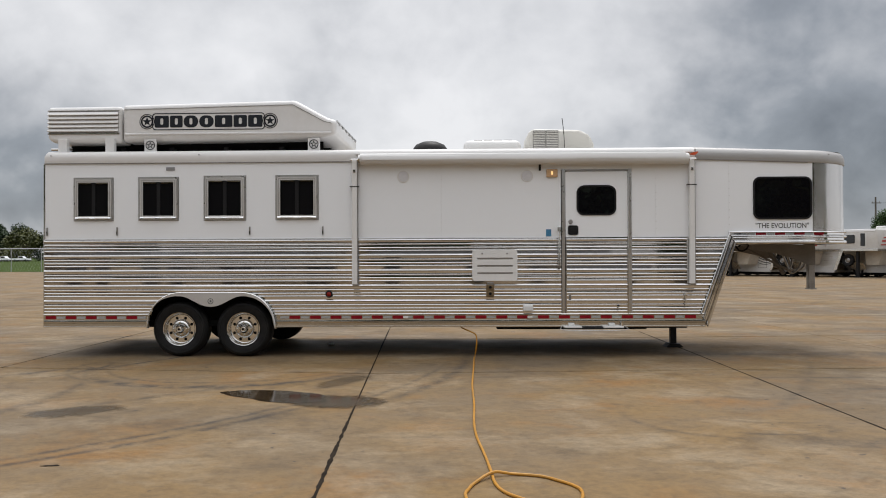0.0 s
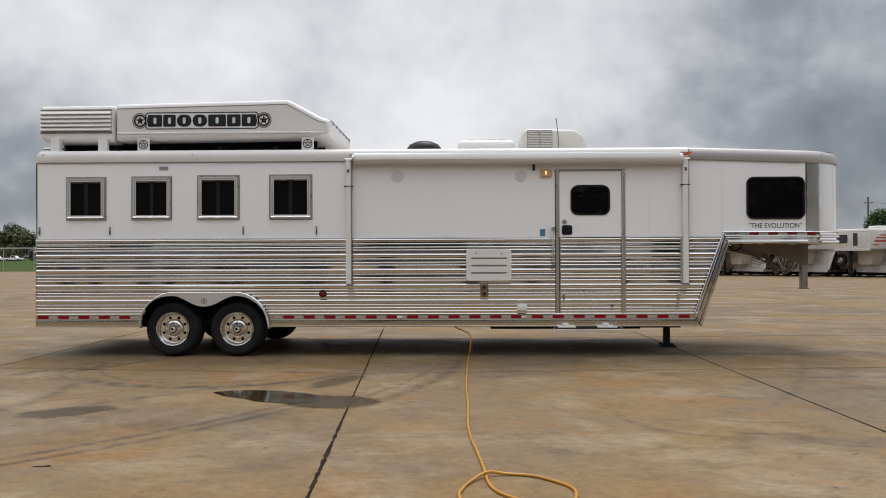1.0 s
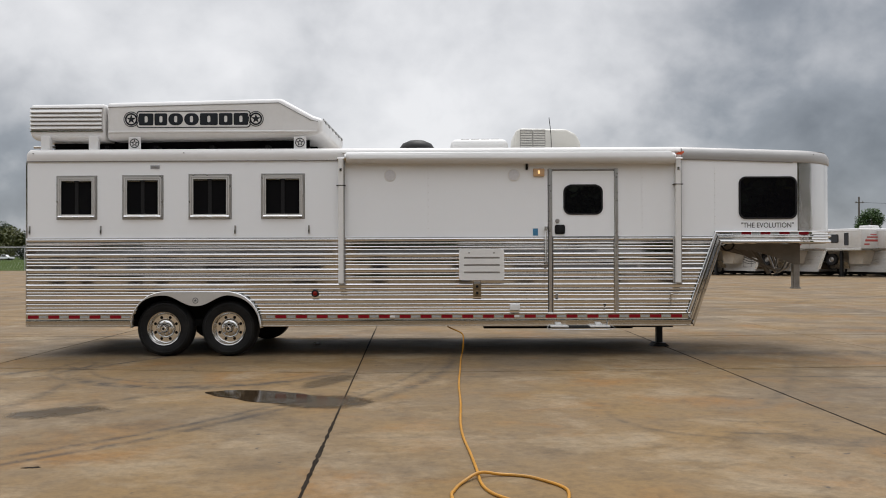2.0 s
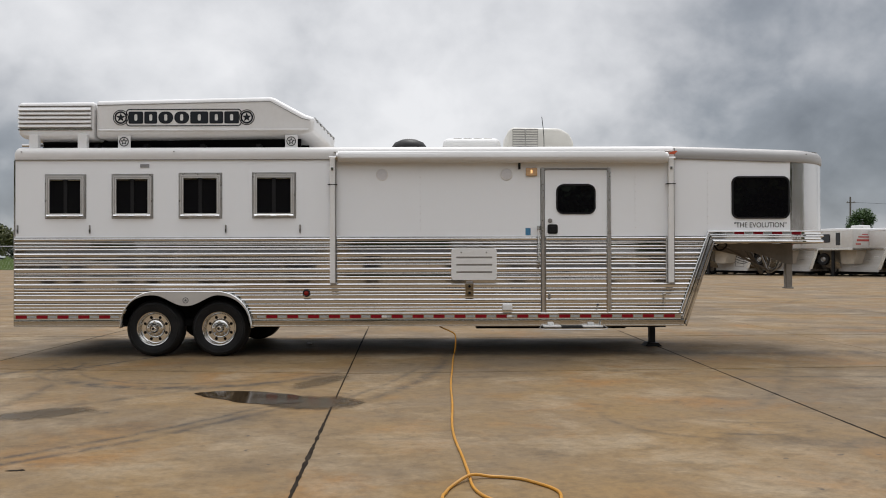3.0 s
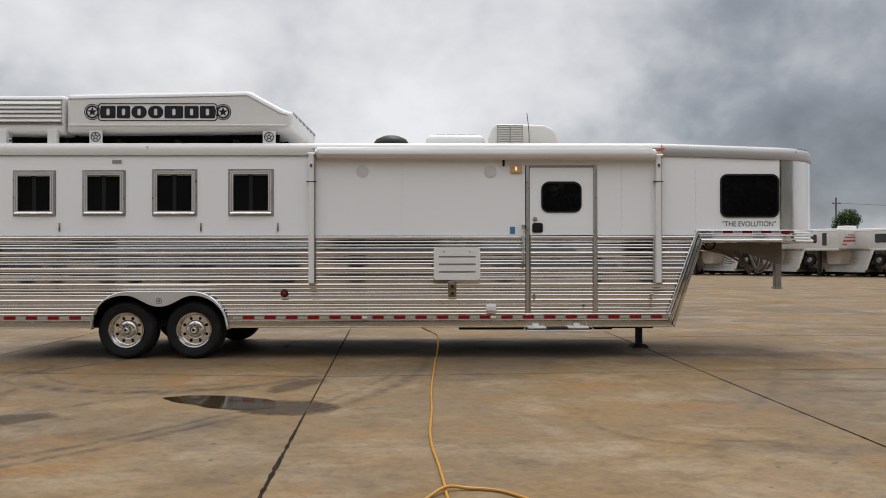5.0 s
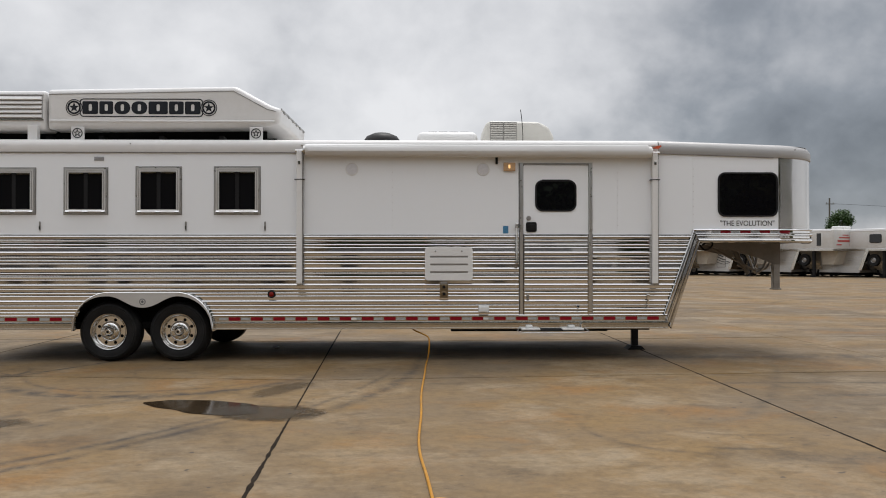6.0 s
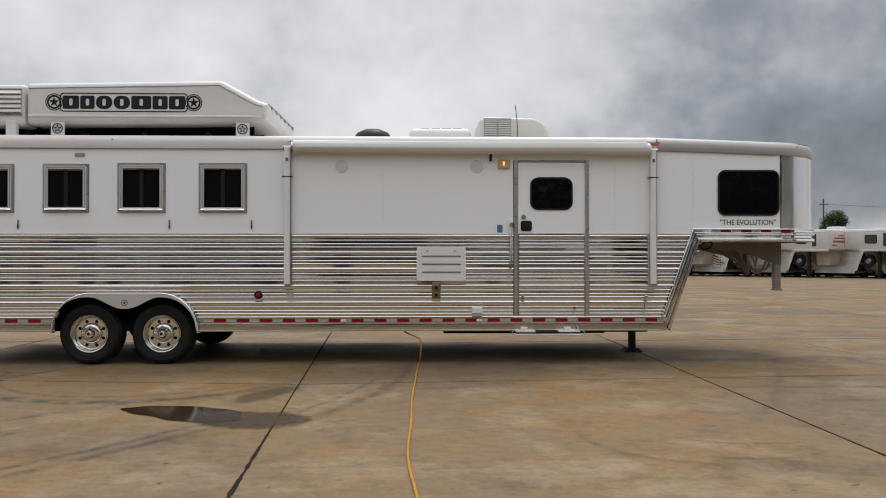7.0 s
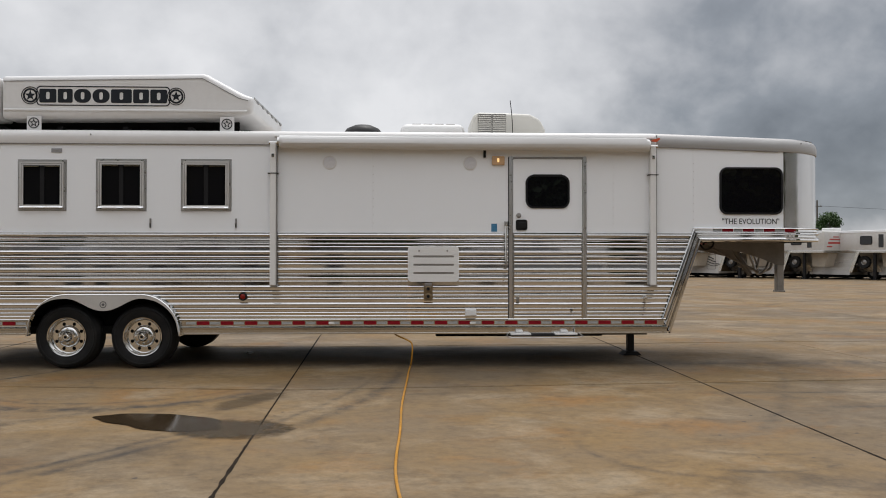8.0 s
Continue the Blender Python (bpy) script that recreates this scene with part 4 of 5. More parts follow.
lettering('"THE EVOLUTION"', 10.157, 1.782, 0.71, 0.071, -0.003, ink, trailer)

# ---- entry door ----
door = part("entry_door", plate([round_rect(DOOR_L, DOOR_R, TRIM + 0.008, DOOR_T, 0.012, 2), round_rect(7.395, 7.905, 1.945, 2.325, 0.085, 8)], -0.010, 0.035), white_paint, trailer, "white entry door with polished siding below")
part("door_window", plate([round_rect(7.381, 7.919, 1.931, 2.340, 0.10, 8), round_rect(7.403, 7.897, 1.953, 2.318, 0.08, 8)], -0.020, 0.0), seal, door)
part("pane", plate([round_rect(7.40, 7.90, 1.95, 2.321, 0.083, 8)], -0.014, -0.006), dark_glass, door)
part("window_hood", block(7.47, 7.83, -0.024, -0.018, 2.325, 2.345, 0.003), seal, door)
for k in range(5):
    top = TRIM - k * PLANK
    prof = [(y - 0.008, z) for y, z in plank_profile(top, k + 20) if z > 0.578]
    part("door_plank", swept(prof, DOOR_L + 0.012, DOOR_R - 0.012), slat_metal, door, "polished ribbed aluminium plank", smooth=True)
part("door_edge", swept([(0.0, 0.598), (-0.018, 0.596), (-0.018, 0.574), (0.0, 0.572)], DOOR_L, DOOR_R), rail_metal, door)
part("door_edge", block(DOOR_L, DOOR_L + 0.014, -0.020, 0.02, 0.598, TRIM + 0.005, 0.003), rail_metal, door)
part("door_edge", block(DOOR_R - 0.014, DOOR_R, -0.020, 0.02, 0.598, TRIM + 0.005, 0.003), rail_metal, door)
part("trim_rail", swept([(0.0, TRIM + 0.012), (-0.024, TRIM + 0.010), (-0.025, TRIM - 0.004), (0.0, TRIM - 0.006)], DOOR_L + 0.01, DOOR_R - 0.01), rail_metal, door)
part("door_frame", block(7.180, 7.224, -0.016, 0.03, 0.600, 2.565, 0.006), window_metal, trailer, "grey metal door jamb")
part("door_frame", block(8.081, 8.126, -0.016, 0.03, 0.600, 2.565, 0.006), window_metal, trailer, "grey metal door jamb with long hinge")
part("door_hinge", rod((8.079, -0.018, 0.6), (8.079, -0.018, 2.52), 0.007, 8), rail_metal, trailer)
part("door_head", block(7.226, 8.079, -0.014, 0.03, DOOR_T + 0.004, DOOR_T + 0.026, 0.004), dull_metal, trailer)
part("door_lock", lathe([(0.0, -0.03), (0.022, -0.03), (0.030, -0.022), (0.031, 0.0)], 20), dull_metal, door, "round keyed lock", pose(7.298, -0.002, 1.845), True)
handle = part("door_handle", plate([round_rect(7.262, 7.402, 1.665, 1.795, 0.028, 5)], -0.022, -0.008), seal, door, "black recessed paddle handle")
part("paddle", block(7.30, 7.385, -0.032, -0.022, 1.69, 1.765, 0.006), seal, handle)
grab = part("grab_handle", rod((7.140, -0.055, 1.275), (7.140, -0.055, 1.745), 0.013, 12), chrome, trailer, "folding chrome grab handle")
part("grab_bracket", block(7.118, 7.162, -0.07, 0.0, 1.715, 1.775, 0.006), rail_metal, grab)
part("grab_bracket", block(7.122, 7.158, -0.066, 0.0, 1.255, 1.30, 0.006), rail_metal, grab)
part("blue_sticker", block(6.965, 7.035, -0.0025, 0.0, 1.648, 1.745), blue_sticker, trailer, "small blue sticker")
porch = part("porch_light", block(6.97, 7.125, -0.035, 0.0, 2.455, 2.565, 0.012, 3), porch_cover, trailer, "lit amber porch light")
part("lens", block(7.034, 7.058, -0.042, -0.034, 2.488, 2.535, 0.004, 2), lit_lens, porch)
part("awning_clip", block(6.868, 6.898, -0.03, 0.0, 2.545, 2.635, 0.004), seal, trailer)
for sx in (5.012, 6.708):
    sp = part("outdoor_speaker", lathe([(0.0, -0.012), (0.060, -0.010), (0.072, -0.006), (0.078, 0.0)], 28), pale_grille, trailer, "flush round outdoor speaker", pose(sx, 0.0, 2.478), True)
    part("speaker_rim", lathe([(0.072, -0.006), (0.076, -0.011), (0.082, -0.008), (0.084, 0.0)], 28), white_plastic, sp, "", pose(sx, 0.0, 2.478), True)

# ---- vent cover, power inlets, small lamps on the siding ----
slots = [round_rect(6.02, 6.51, z, z + 0.024, 0.010, 3) for z in (1.135, 1.235, 1.335)]
vent = part("vent_cover", plate([round_rect(5.955, 6.570, 1.042, 1.468, 0.04, 5), *slots], -0.036, -0.024), white_plastic, trailer, "white plastic slotted appliance vent cover")
part("vent_body", plate([round_rect(5.968, 6.557, 1.055, 1.455, 0.035, 5)], -0.018, 0.0), pale_grille, vent)
part("vent_baffle", block(6.0, 6.53, -0.030, -0.018, 1.11, 1.38), dull_metal, vent)
for sx in (6.09, 6.43):
    part("turn_latch", rod((sx, -0.036, 1.415), (sx, -0.041, 1.415), 0.011, 10), dull_metal, vent)
inlet = part("power_inlet", block(6.145, 6.255, -0.024, 0.0, 0.815, 1.025, 0.005), brown_plate, trailer, "tan plate with two round cable outlets")
for z in (0.865, 0.955):
    part("socket", lathe([(0.0, -0.024), (0.012, -0.024), (0.026, -0.036), (0.036, -0.032), (0.040, -0.022)], 20), brown_plate, inlet, "", pose(6.2, 0.0, z), True)
    part("socket_hole", rod((6.2, -0.037, z), (6.2, -0.022, z), 0.018, 12), seal, inlet)
part("inlet_flap", block(6.155, 6.245, -0.032, -0.018, 0.985, 1.022, 0.004), dull_metal, inlet)
wbox = part("outlet_cover", block(6.648, 6.782, -0.045, 0.0, 0.628, 0.712, 0.012, 3), white_plastic, trailer, "small white outlet cover")
part("cover_lid", block(6.660, 6.770, -0.052, -0.045, 0.636, 0.690, 0.003), white_plastic, wbox)
side_lamp = part("side_marker", lathe([(0.0, -0.026), (0.022, -0.025), (0.032, -0.018), (0.036, 0.0)], 24), red_lens, trailer, "round red side marker lamp", pose(3.982, -0.003, 0.866), True)
part("marker_ring", lathe([(0.034, -0.024), (0.042, -0.026), (0.050, -0.018), (0.052, 0.0)], 24), seal, side_lamp, "", pose(3.982, -0.003, 0.866), True)
for lx in (5.04, 6.74):
    lamp_ = part("clearance_lamp", block(lx - 0.035, lx + 0.035, -0.026, -0.010, 0.532, 0.560, 0.006, 2), white_plastic, trailer, "small clear utility lamp")
hook = part("tie_hook", rod((8.845, -0.04, 0.69), (8.845, -0.04, 0.84), 0.007, 8), chrome, trailer, "small chrome tie hook")
part("hook_plate", block(8.825, 8.865, -0.045, 0.0, 0.825, 0.86, 0.006), rail_metal, hook)
part("door_stop", rod((7.94, -0.02, 0.70), (7.94, -0.04, 0.70), 0.012, 8), seal, trailer)
part("door_catch", block(7.27, 7.30, -0.035, -0.008, 0.79, 0.86, 0.004), dull_metal, door)

# ---- step ----
step = part("entry_step", block(7.19, 8.00, -0.115, 0.10, 0.388, 0.410, 0.006), black_steel, trailer, "folded chrome entry step")
for a, b in ((7.19, 7.43), (7.72, 7.99)):
    part("step_tread", block(a, b, -0.140, -0.02, 0.406, 0.428, 0.006), white_plastic, step)
    part("step_bracket", block((a + b) / 2 - 0.05, (a + b) / 2 + 0.03, -0.06, 0.0, 0.43, 0.462, 0.006), white_plastic, step)
part("step_hoop", tube([(7.17, -0.02, 0.42), (7.18, -0.14, 0.382), (7.6, -0.15, 0.376), (8.02, -0.14, 0.382), (8.03, -0.02, 0.42)], 0.006, 8), chrome, step)
part("step_pin", rod((7.98, -0.05, 0.39), (7.98, -0.05, 0.475), 0.016, 10), chrome, step)
part("step_bar", block(7.40, 7.75, -0.10, -0.03, 0.402, 0.418, 0.004), black_steel, step)
part("slide_rail", block(6.295, 8.90, 0.10, 0.16, 0.385, 0.408, 0.004), black_steel, trailer)

# ---- awning ----
YA = -0.085
bm = rod((4.43, YA, 2.712), (8.87, YA, 2.690), 0.076, 28)
awning = part("awning_roll", bm, fabric_white, trailer, "rolled white awning with metal end arms", None, True)
part("awning_rail", swept([(-0.016, 2.80), (-0.04, 2.803), (-0.045, 2.785), (-0.016, 2.775)], 4.36, 8.96), white_plastic, awning)
part("awning_flap", swept([(YA + 0.01, 2.781), (YA - 0.05, 2.770), (YA - 0.078, 2.72), (YA - 0.079, 2.69)], 4.47, 8.83), fabric_white, awning, "", None, True)
for sx, z1 in ((4.345, 2.735), (8.930, 2.715)):
    arm = part("awning_arm", block(sx - 0.036, sx + 0.036, -0.075, -0.012, 1.0, z1 - 0.03, 0.01, 2), white_plastic, awning, "white folded awning arm")
    part("arm_groove", block(sx + 0.037, sx + 0.046, -0.06, -0.012, 1.02, z1 - 0.05), dull_metal, arm)
    part("arm_strap", block(sx - 0.062, sx + 0.062, -0.080, -0.01, 2.335, 2.345, 0.002), seal, arm)
    part("arm_foot", block(sx - 0.03, sx + 0.05, -0.068, -0.005, 0.983, 1.01, 0.005), dull_metal, arm)
    part("arm_lock", block(sx - 0.016, sx + 0.016, -0.088, -0.074, 2.53, 2.575, 0.004), rail_metal, arm)
    part("arm_pivot", rod((sx - 0.05, -0.05, z1 - 0.03), (sx + 0.06, -0.05, z1 - 0.03), 0.022, 12), rail_metal, arm)
    part("end_cap", rod((sx + (0.06 if sx < 6 else -0.08), YA, 2.71 if sx < 6 else 2.69), (sx + (0.10 if sx < 6 else -0.05), YA, 2.71 if sx < 6 else 2.69), 0.062, 20), rail_metal, awning)
part("awning_lever", plate([[(8.885, 2.748), (8.93, 2.768), (8.995, 2.782), (9.0, 2.765), (8.965, 2.735), (8.92, 2.735)]], -0.115, -0.085), red_plastic, awning, "red orange plastic end cover")

# ---- hay pod on the roof ----
PY0, PY1 = 0.2, WIDE - 0.2


def rounded(pts, r, n=4):
    """A closed outline with its corners cut round."""
    out = []
    for i, p in enumerate(pts):
        p, q, w = Vector(p), Vector(pts[i - 1]), Vector(pts[(i + 1) % len(pts)])
        k = min(r, (q - p).length * 0.45, (w - p).length * 0.45)
        s, e = p + (q - p).normalized() * k, p + (w - p).normalized() * k
        for j in range(n + 1):
            t = j / n
            out.append((1 - t) ** 2 * s + 2 * t * (1 - t) * p + t * t * e)
    return out


def inset(pts, d):
    """The outline moved inwards by d; the points run anticlockwise."""
    out = []
    for i, p in enumerate(pts):
        a, b = (p - pts[i - 1]).normalized(), (pts[(i + 1) % len(pts)] - p).normalized()
        t = (a + b).normalized()
        away = Vector((-t.y, t.x))
        out.append(p + away * (d / max(away.dot(Vector((-a.y, a.x))), 0.4)))
    return out


def pod_shape(pts, name, edge_r, label):
    """A shell with a side outline in x and z, whose long edges are round."""
    line = [Vector(p) for p in pts]
    bm = bmesh.new()
    rows = []
    for k in range(6):
        c = radians(90 * k / 5)
        rows.append((PY0 + edge_r * (1 - math.sin(c)), edge_r * (1 - math.cos(c))))
    rows = [(PY0, edge_r + 0.006)] + [(y, d) for y, d in reversed(rows)]
    rows += [(PY0 + PY1 - y, d) for y, d in reversed(rows)]
    rings = [[bm.verts.new((p.x, y, p.y)) for p in rounded(inset(line, d), 0.045)] for y, d in rows]
    for p, q in zip(rings, rings[1:]):
        for i in range(len(p)):
            j = (i + 1) % len(p)
            bm.faces.new((p[i], p[j], q[j], q[i]))
    bm.faces.new(rings[0]), bm.faces.new(rings[-1])
    return part(name, bm, pod_white, trailer, label, None, True)


pod = pod_shape([(1.01, 3.022), (3.82, 3.052), (4.045, 3.11), (4.06, 3.30), (3.92, 3.345), (3.465, 3.594), (1.01, 3.545)], "hay_pod", 0.07, "white roof hay pod with dark emblem and sloped front")
rear = pod_shape([(-0.075, 3.08), (0.0, 3.015), (0.985, 3.005), (0.985, 3.528), (-0.055, 3.522), (-0.075, 3.46)], "generator_box", 0.06, "white roof box with louvred side")
part("pod_rail", swept([(PY0 - 0.004, 3.142), (PY0 - 0.016, 3.132), (PY0 - 0.016, 3.118), (PY0 + 0.006, 3.100)], 1.05, 3.98), pod_white, pod)
part("pod_top_trim", plate([[(1.04, 3.478), (3.44, 3.528), (3.885, 3.288), (3.99, 3.262), (3.99, 3.256), (3.882, 3.280), (3.44, 3.520), (1.04, 3.470)]], PY0 - 0.005, PY0 + 0.004), dull_metal, pod)
# louvres
part("louvre_panel", block(-0.045, 0.955, PY0 - 0.008, PY0 + 0.004, 3.155, 3.455), dull_metal, rear)
for i in range(5):
    z = 3.165 + i * 0.058
    bm = swept([(PY0 - 0.009, z + 0.044), (PY0 - 0.014, z + 0.046), (PY0 - 0.040, z + 0.008), (PY0 - 0.038, z), (PY0 - 0.009, z)], -0.05, 0.955, closed=True)
    part("louvre_blade", bm, pod_white, rear)
part("louvre_trim", block(-0.06, 0.97, PY0 - 0.012, PY0 + 0.004, 3.128, 3.150, 0.003), rail_metal, rear)
part("louvre_trim", block(-0.06, 0.97, PY0 - 0.012, PY0 + 0.004, 3.458, 3.472, 0.003), rail_metal, rear)
# hinges along the pod's front edge
for i in range(6):
    y = 0.45 + i * 0.32
    part("pod_hinge", block(4.045, 4.065, y - 0.05, y + 0.05, 3.262, 3.30, 0.005), dull_metal, pod)
part("pod_front_rail", block(4.048, 4.06, PY0 + 0.06, PY1 - 0.06, 3.285, 3.312, 0.004), rail_metal, pod)
# legs with star plates
for lx, w in ((0.17, 0.062), (0.845, 0.062)):
    part("pod_leg", block(lx - w, lx + w, 0.16, 0.24, 2.86, 3.06, 0.004), pod_white, rear)
for lx in (1.423, 3.742):
    leg = part("pod_leg", block(lx - 0.085, lx + 0.085, 0.17, 0.19, 2.865, 3.045, 0.004), pod_white, pod, "white leg plate with a star emblem")
    part("leg_post", block(lx - 0.04, lx + 0.04, 0.19, 0.27, 2.86, 3.05), pod_white, leg)
    part("star_ring", plate([ring(lx, 2.962, 0.066, 28), ring(lx, 2.962, 0.055, 28)], 0.165, 0.169), ink, leg)
    st = []
    for i in range(10):
        a, r = math.pi / 2 + math.tau * i / 10, 0.055 if i % 2 == 0 else 0.022
        st.append((lx + r * math.cos(a), 2.962 + r * math.sin(a)))
    st2 = [(lx + (x - lx) * 0.55, 2.962 + (z - 2.962) * 0.55) for x, z in st]
    part("star", plate([st, st2], 0.165, 0.169), ink, leg)
for y in (PY0 + 0.35, 1.22, PY1 - 0.25):
    part("pod_runner", block(0.1, 3.8, y, y + 0.06, 2.885, 3.055), under_black, pod)
for lx in (0.9, 1.6, 2.4, 3.2):
    part("pod_crossbar", block(lx, lx + 0.06, PY0 + 0.2, PY1 - 0.1, 2.90, 2.96), black_steel, pod)
part("cross_tube", rod((-0.06, 0.3, 2.93), (0.25, 0.3, 2.93), 0.018, 8), rail_metal, rear)

# emblem: two star discs and a row of dark blocks in a dark outline
LZ = 3.302
YL = PY0 - 0.003
for lx in (1.365, 3.118):
    part("emblem_ring", plate([ring(lx, LZ, 0.108, 40), ring(lx, LZ, 0.098, 40)], YL - 0.001, YL + 0.006), ink, pod)
    part("emblem_ring", plate([ring(lx, LZ, 0.088, 40), ring(lx, LZ, 0.066, 40)], YL - 0.001, YL + 0.006), ink, pod)
    st = []
    for i in range(10):
        a, r = math.pi / 2 + math.tau * i / 10, 0.068 if i % 2 == 0 else 0.027
        st.append((lx + r * math.cos(a), LZ + r * math.sin(a)))
    part("emblem_star", plate([st], YL - 0.001, YL + 0.006), ink, pod)
WID = [0.203, 0.178, 0.205, 0.205, 0.250, 0.19, 0.203]
gap_ = 0.017
x = 2.2415 - (sum(WID) + gap_ * 6) / 2
band_l, band_r = x - 0.035, 2.2415 + (2.2415 - x) + 0.035
part("emblem_outline", plate([round_rect(band_l, band_r, LZ - 0.122, LZ + 0.118, 0.05, 6), round_rect(band_l + 0.012, band_r - 0.012, LZ - 0.110, LZ + 0.106, 0.042, 6)], YL - 0.001, YL + 0.006), ink, pod)
for i, w in enumerate(WID):
    r = 0.08 if i in (2, 3) else 0.02
    loops = [round_rect(x, x + w, LZ - 0.085, LZ + 0.082, min(r, w / 2 - 0.01), 6)]
    cx = x + w / 2
    loops.append(round_rect(cx - 0.022, cx + 0.022, LZ - 0.045, LZ + 0.045, 0.018, 4))
    part("emblem_block", plate(loops, YL - 0.001, YL + 0.006), ink, pod)
    x += w + gap_

# ---- roof fittings ----
dome = part("roof_dome", lathe([(0.0, -0.245), (0.12, -0.235), (0.22, -0.19), (0.27, -0.12), (0.28, 0.0)], 32), black_steel, trailer, "dark grey round roof vent dome", pose(5.33, 1.2, 2.89, -90, 0, 0), True)
low_vent = part("roof_vent", block(5.84, 6.70, 0.9, 1.5, 2.89, 3.115, 0.09, 4), white_plastic, trailer, "low white slotted roof vent", None, True)
for i in range(4):
    part("vent_slot", block(6.0 + i * 0.15, 6.12 + i * 0.15, 0.97, 1.02, 3.100, 3.120, 0.003), dull_metal, low_vent)
bm = bmesh.new()
pts = [(6.77, 2.90), (7.74, 2.90), (7.78, 3.02), (7.70, 3.17), (7.56, 3.245), (6.86, 3.262), (6.79, 3.20)]
fa = [bm.verts.new((x, 0.85, z)) for x, z in pts]
ba = [bm.verts.new((x, 1.6, z)) for x, z in pts]
bm.faces.new(fa), bm.faces.new(ba)
for i in range(len(pts)):
    j = (i + 1) % len(pts)
    bm.faces.new((fa[i], fa[j], ba[j], ba[i]))
bmesh.ops.bevel(bm, geom=list(bm.edges), offset=0.045, segments=3, affect="EDGES", profile=0.5)
ac = part("air_conditioner", bm, beige_plastic, trailer, "beige roof air conditioner with slotted grille", None, True)
for g0, g1 in ((6.875, 7.045), (7.065, 7.235)):
    part("grille_frame", block(g0 - 0.006, g1 + 0.006, 0.842, 0.856, 2.95, 3.235), dull_metal, ac)
    for i in range(11):
        z = 2.955 + i * 0.025
        part("grille_slat", block(g0, g1, 0.833, 0.845, z, z + 0.013), beige_plastic, ac)
part("antenna", tube([(7.325, 0.8, 2.88), (7.322, 0.8, 3.1), (7.31, 0.8, 3.25), (7.292, 0.8, 3.405)], 0.0055, 6), black_steel, trailer, "thin black whip antenna")

# ---- yellow cord on the concrete ----
pts = [(5.78, 0.35, 0.46), (5.80, 0.10, 0.40), (5.93, 0.02, 0.345), (6.00, 0.00, 0.30), (6.01, -0.03, 0.20), (5.995, 0.0, 0.06), (5.985, 0.05, 0.010), (5.968, -0.4, 0.010), (5.953, -1.18, 0.010),
       (5.935, -1.9, 0.010), (5.927, -2.51, 0.010), (5.934, -3.37, 0.010), (5.924, -4.20, 0.010), (5.939, -4.70, 0.010), (5.983, -5.20, 0.010), (6.013, -5.60, 0.010), (6.031, -5.89, 0.010),
       (6.08, -6.07, 0.010), (6.18, -6.20, 0.010), (6.32, -6.31, 0.010), (6.45, -6.31, 0.010), (6.51, -6.20, 0.010), (6.532, -6.04, 0.010), (6.50, -5.938, 0.010), (6.43, -5.847, 0.010), (6.32, -5.745, 0.010),
       (6.15, -5.704, 0.012), (6.026, -5.735, 0.030), (5.925, -5.866, 0.013), (5.872, -6.015, 0.010), (5.858, -6.21, 0.010), (5.98, -6.9, 0.010), (6.2, -7.8, 0.010), (6.9, -8.9, 0.010), (8.0, -9.6, 0.010), (9.5, -10.0, 0.010)]
cord = part("power_cord", tube(pts, 0.0098, 8), hose_yellow, None, "", None, True)
tagged(cord, "looped yellow power cord lying on the concrete", "cord")


# ---- water and damp patches ----
def blot(name, cx, cy, long, wide, turn, z, material, seed, taper=0.0, rough=0.16, much=0.0, gloss=0.34):
    if much:
        material, grown = damp(long, wide, turn, much, gloss), 1.35
    else:
        grown = 1.0
    rnd = random.Random(seed)
    ph = [rnd.uniform(0, math.tau) for _ in range(9)]
    bm = bmesh.new()
    vs = []
    for i in range(120):
        a = math.tau * i / 120
        r = 1 + sum(rough / (k + 1) ** 0.7 * math.sin((k + 2) * a + ph[k]) for k in range(9))
        u, v = math.cos(a) * long * r * grown, math.sin(a) * wide * r * grown
        v *= 1 + taper * u / long
        vs.append(bm.verts.new((u * math.cos(turn) - v * math.sin(turn), u * math.sin(turn) + v * math.cos(turn), 0)))
    bm.faces.new(vs)
    return part(name, bm, material, None, "", pose(cx, cy, z))


tagged(blot("damp_patch", 4.60, -3.24, 0.62, 0.40, -0.20, 0.0022, None, 3, -0.2, 0.1, 0.95, 0.11), "wet grey-brown patch on the concrete beside a puddle", "damp patch")
tagged(blot("damp_patch", 4.50, -2.05, 0.24, 0.62, -0.42, 0.0026, None, 8, 0.0, 0.1, 0.4), "dark damp patch on the concrete beside a puddle", "damp patch")
tagged(blot("damp_patch", 2.34, -3.74, 0.52, 0.30, 0.45, 0.0022, None, 5, 0.0, 0.1, 0.6), "brown damp patch drying on the concrete", "damp patch")
tagged(blot("puddle", 3.95, -2.95, 0.60, 0.27, -0.36, 0.0044, water_mat, 11, 0.25, 0.06), "shallow dark puddle mirroring the trailer", "puddle")
tagged(blot("oil_spot", 3.09, -5.52, 0.055, 0.02, 0.1, 0.002, joint_dirt, 21), "small dark blot on the concrete", "stain")
bm = bmesh.new()
bmesh.ops.create_icosphere(bm, subdivisions=2, radius=0.03, matrix=Matrix.Diagonal((1.6, 1, 0.5, 1)))
tagged(part("paper_scrap", bm, white_plastic, None, "", pose(3.755, 1.47, 0.014)), "white paper scrap lying under the trailer", "litter")


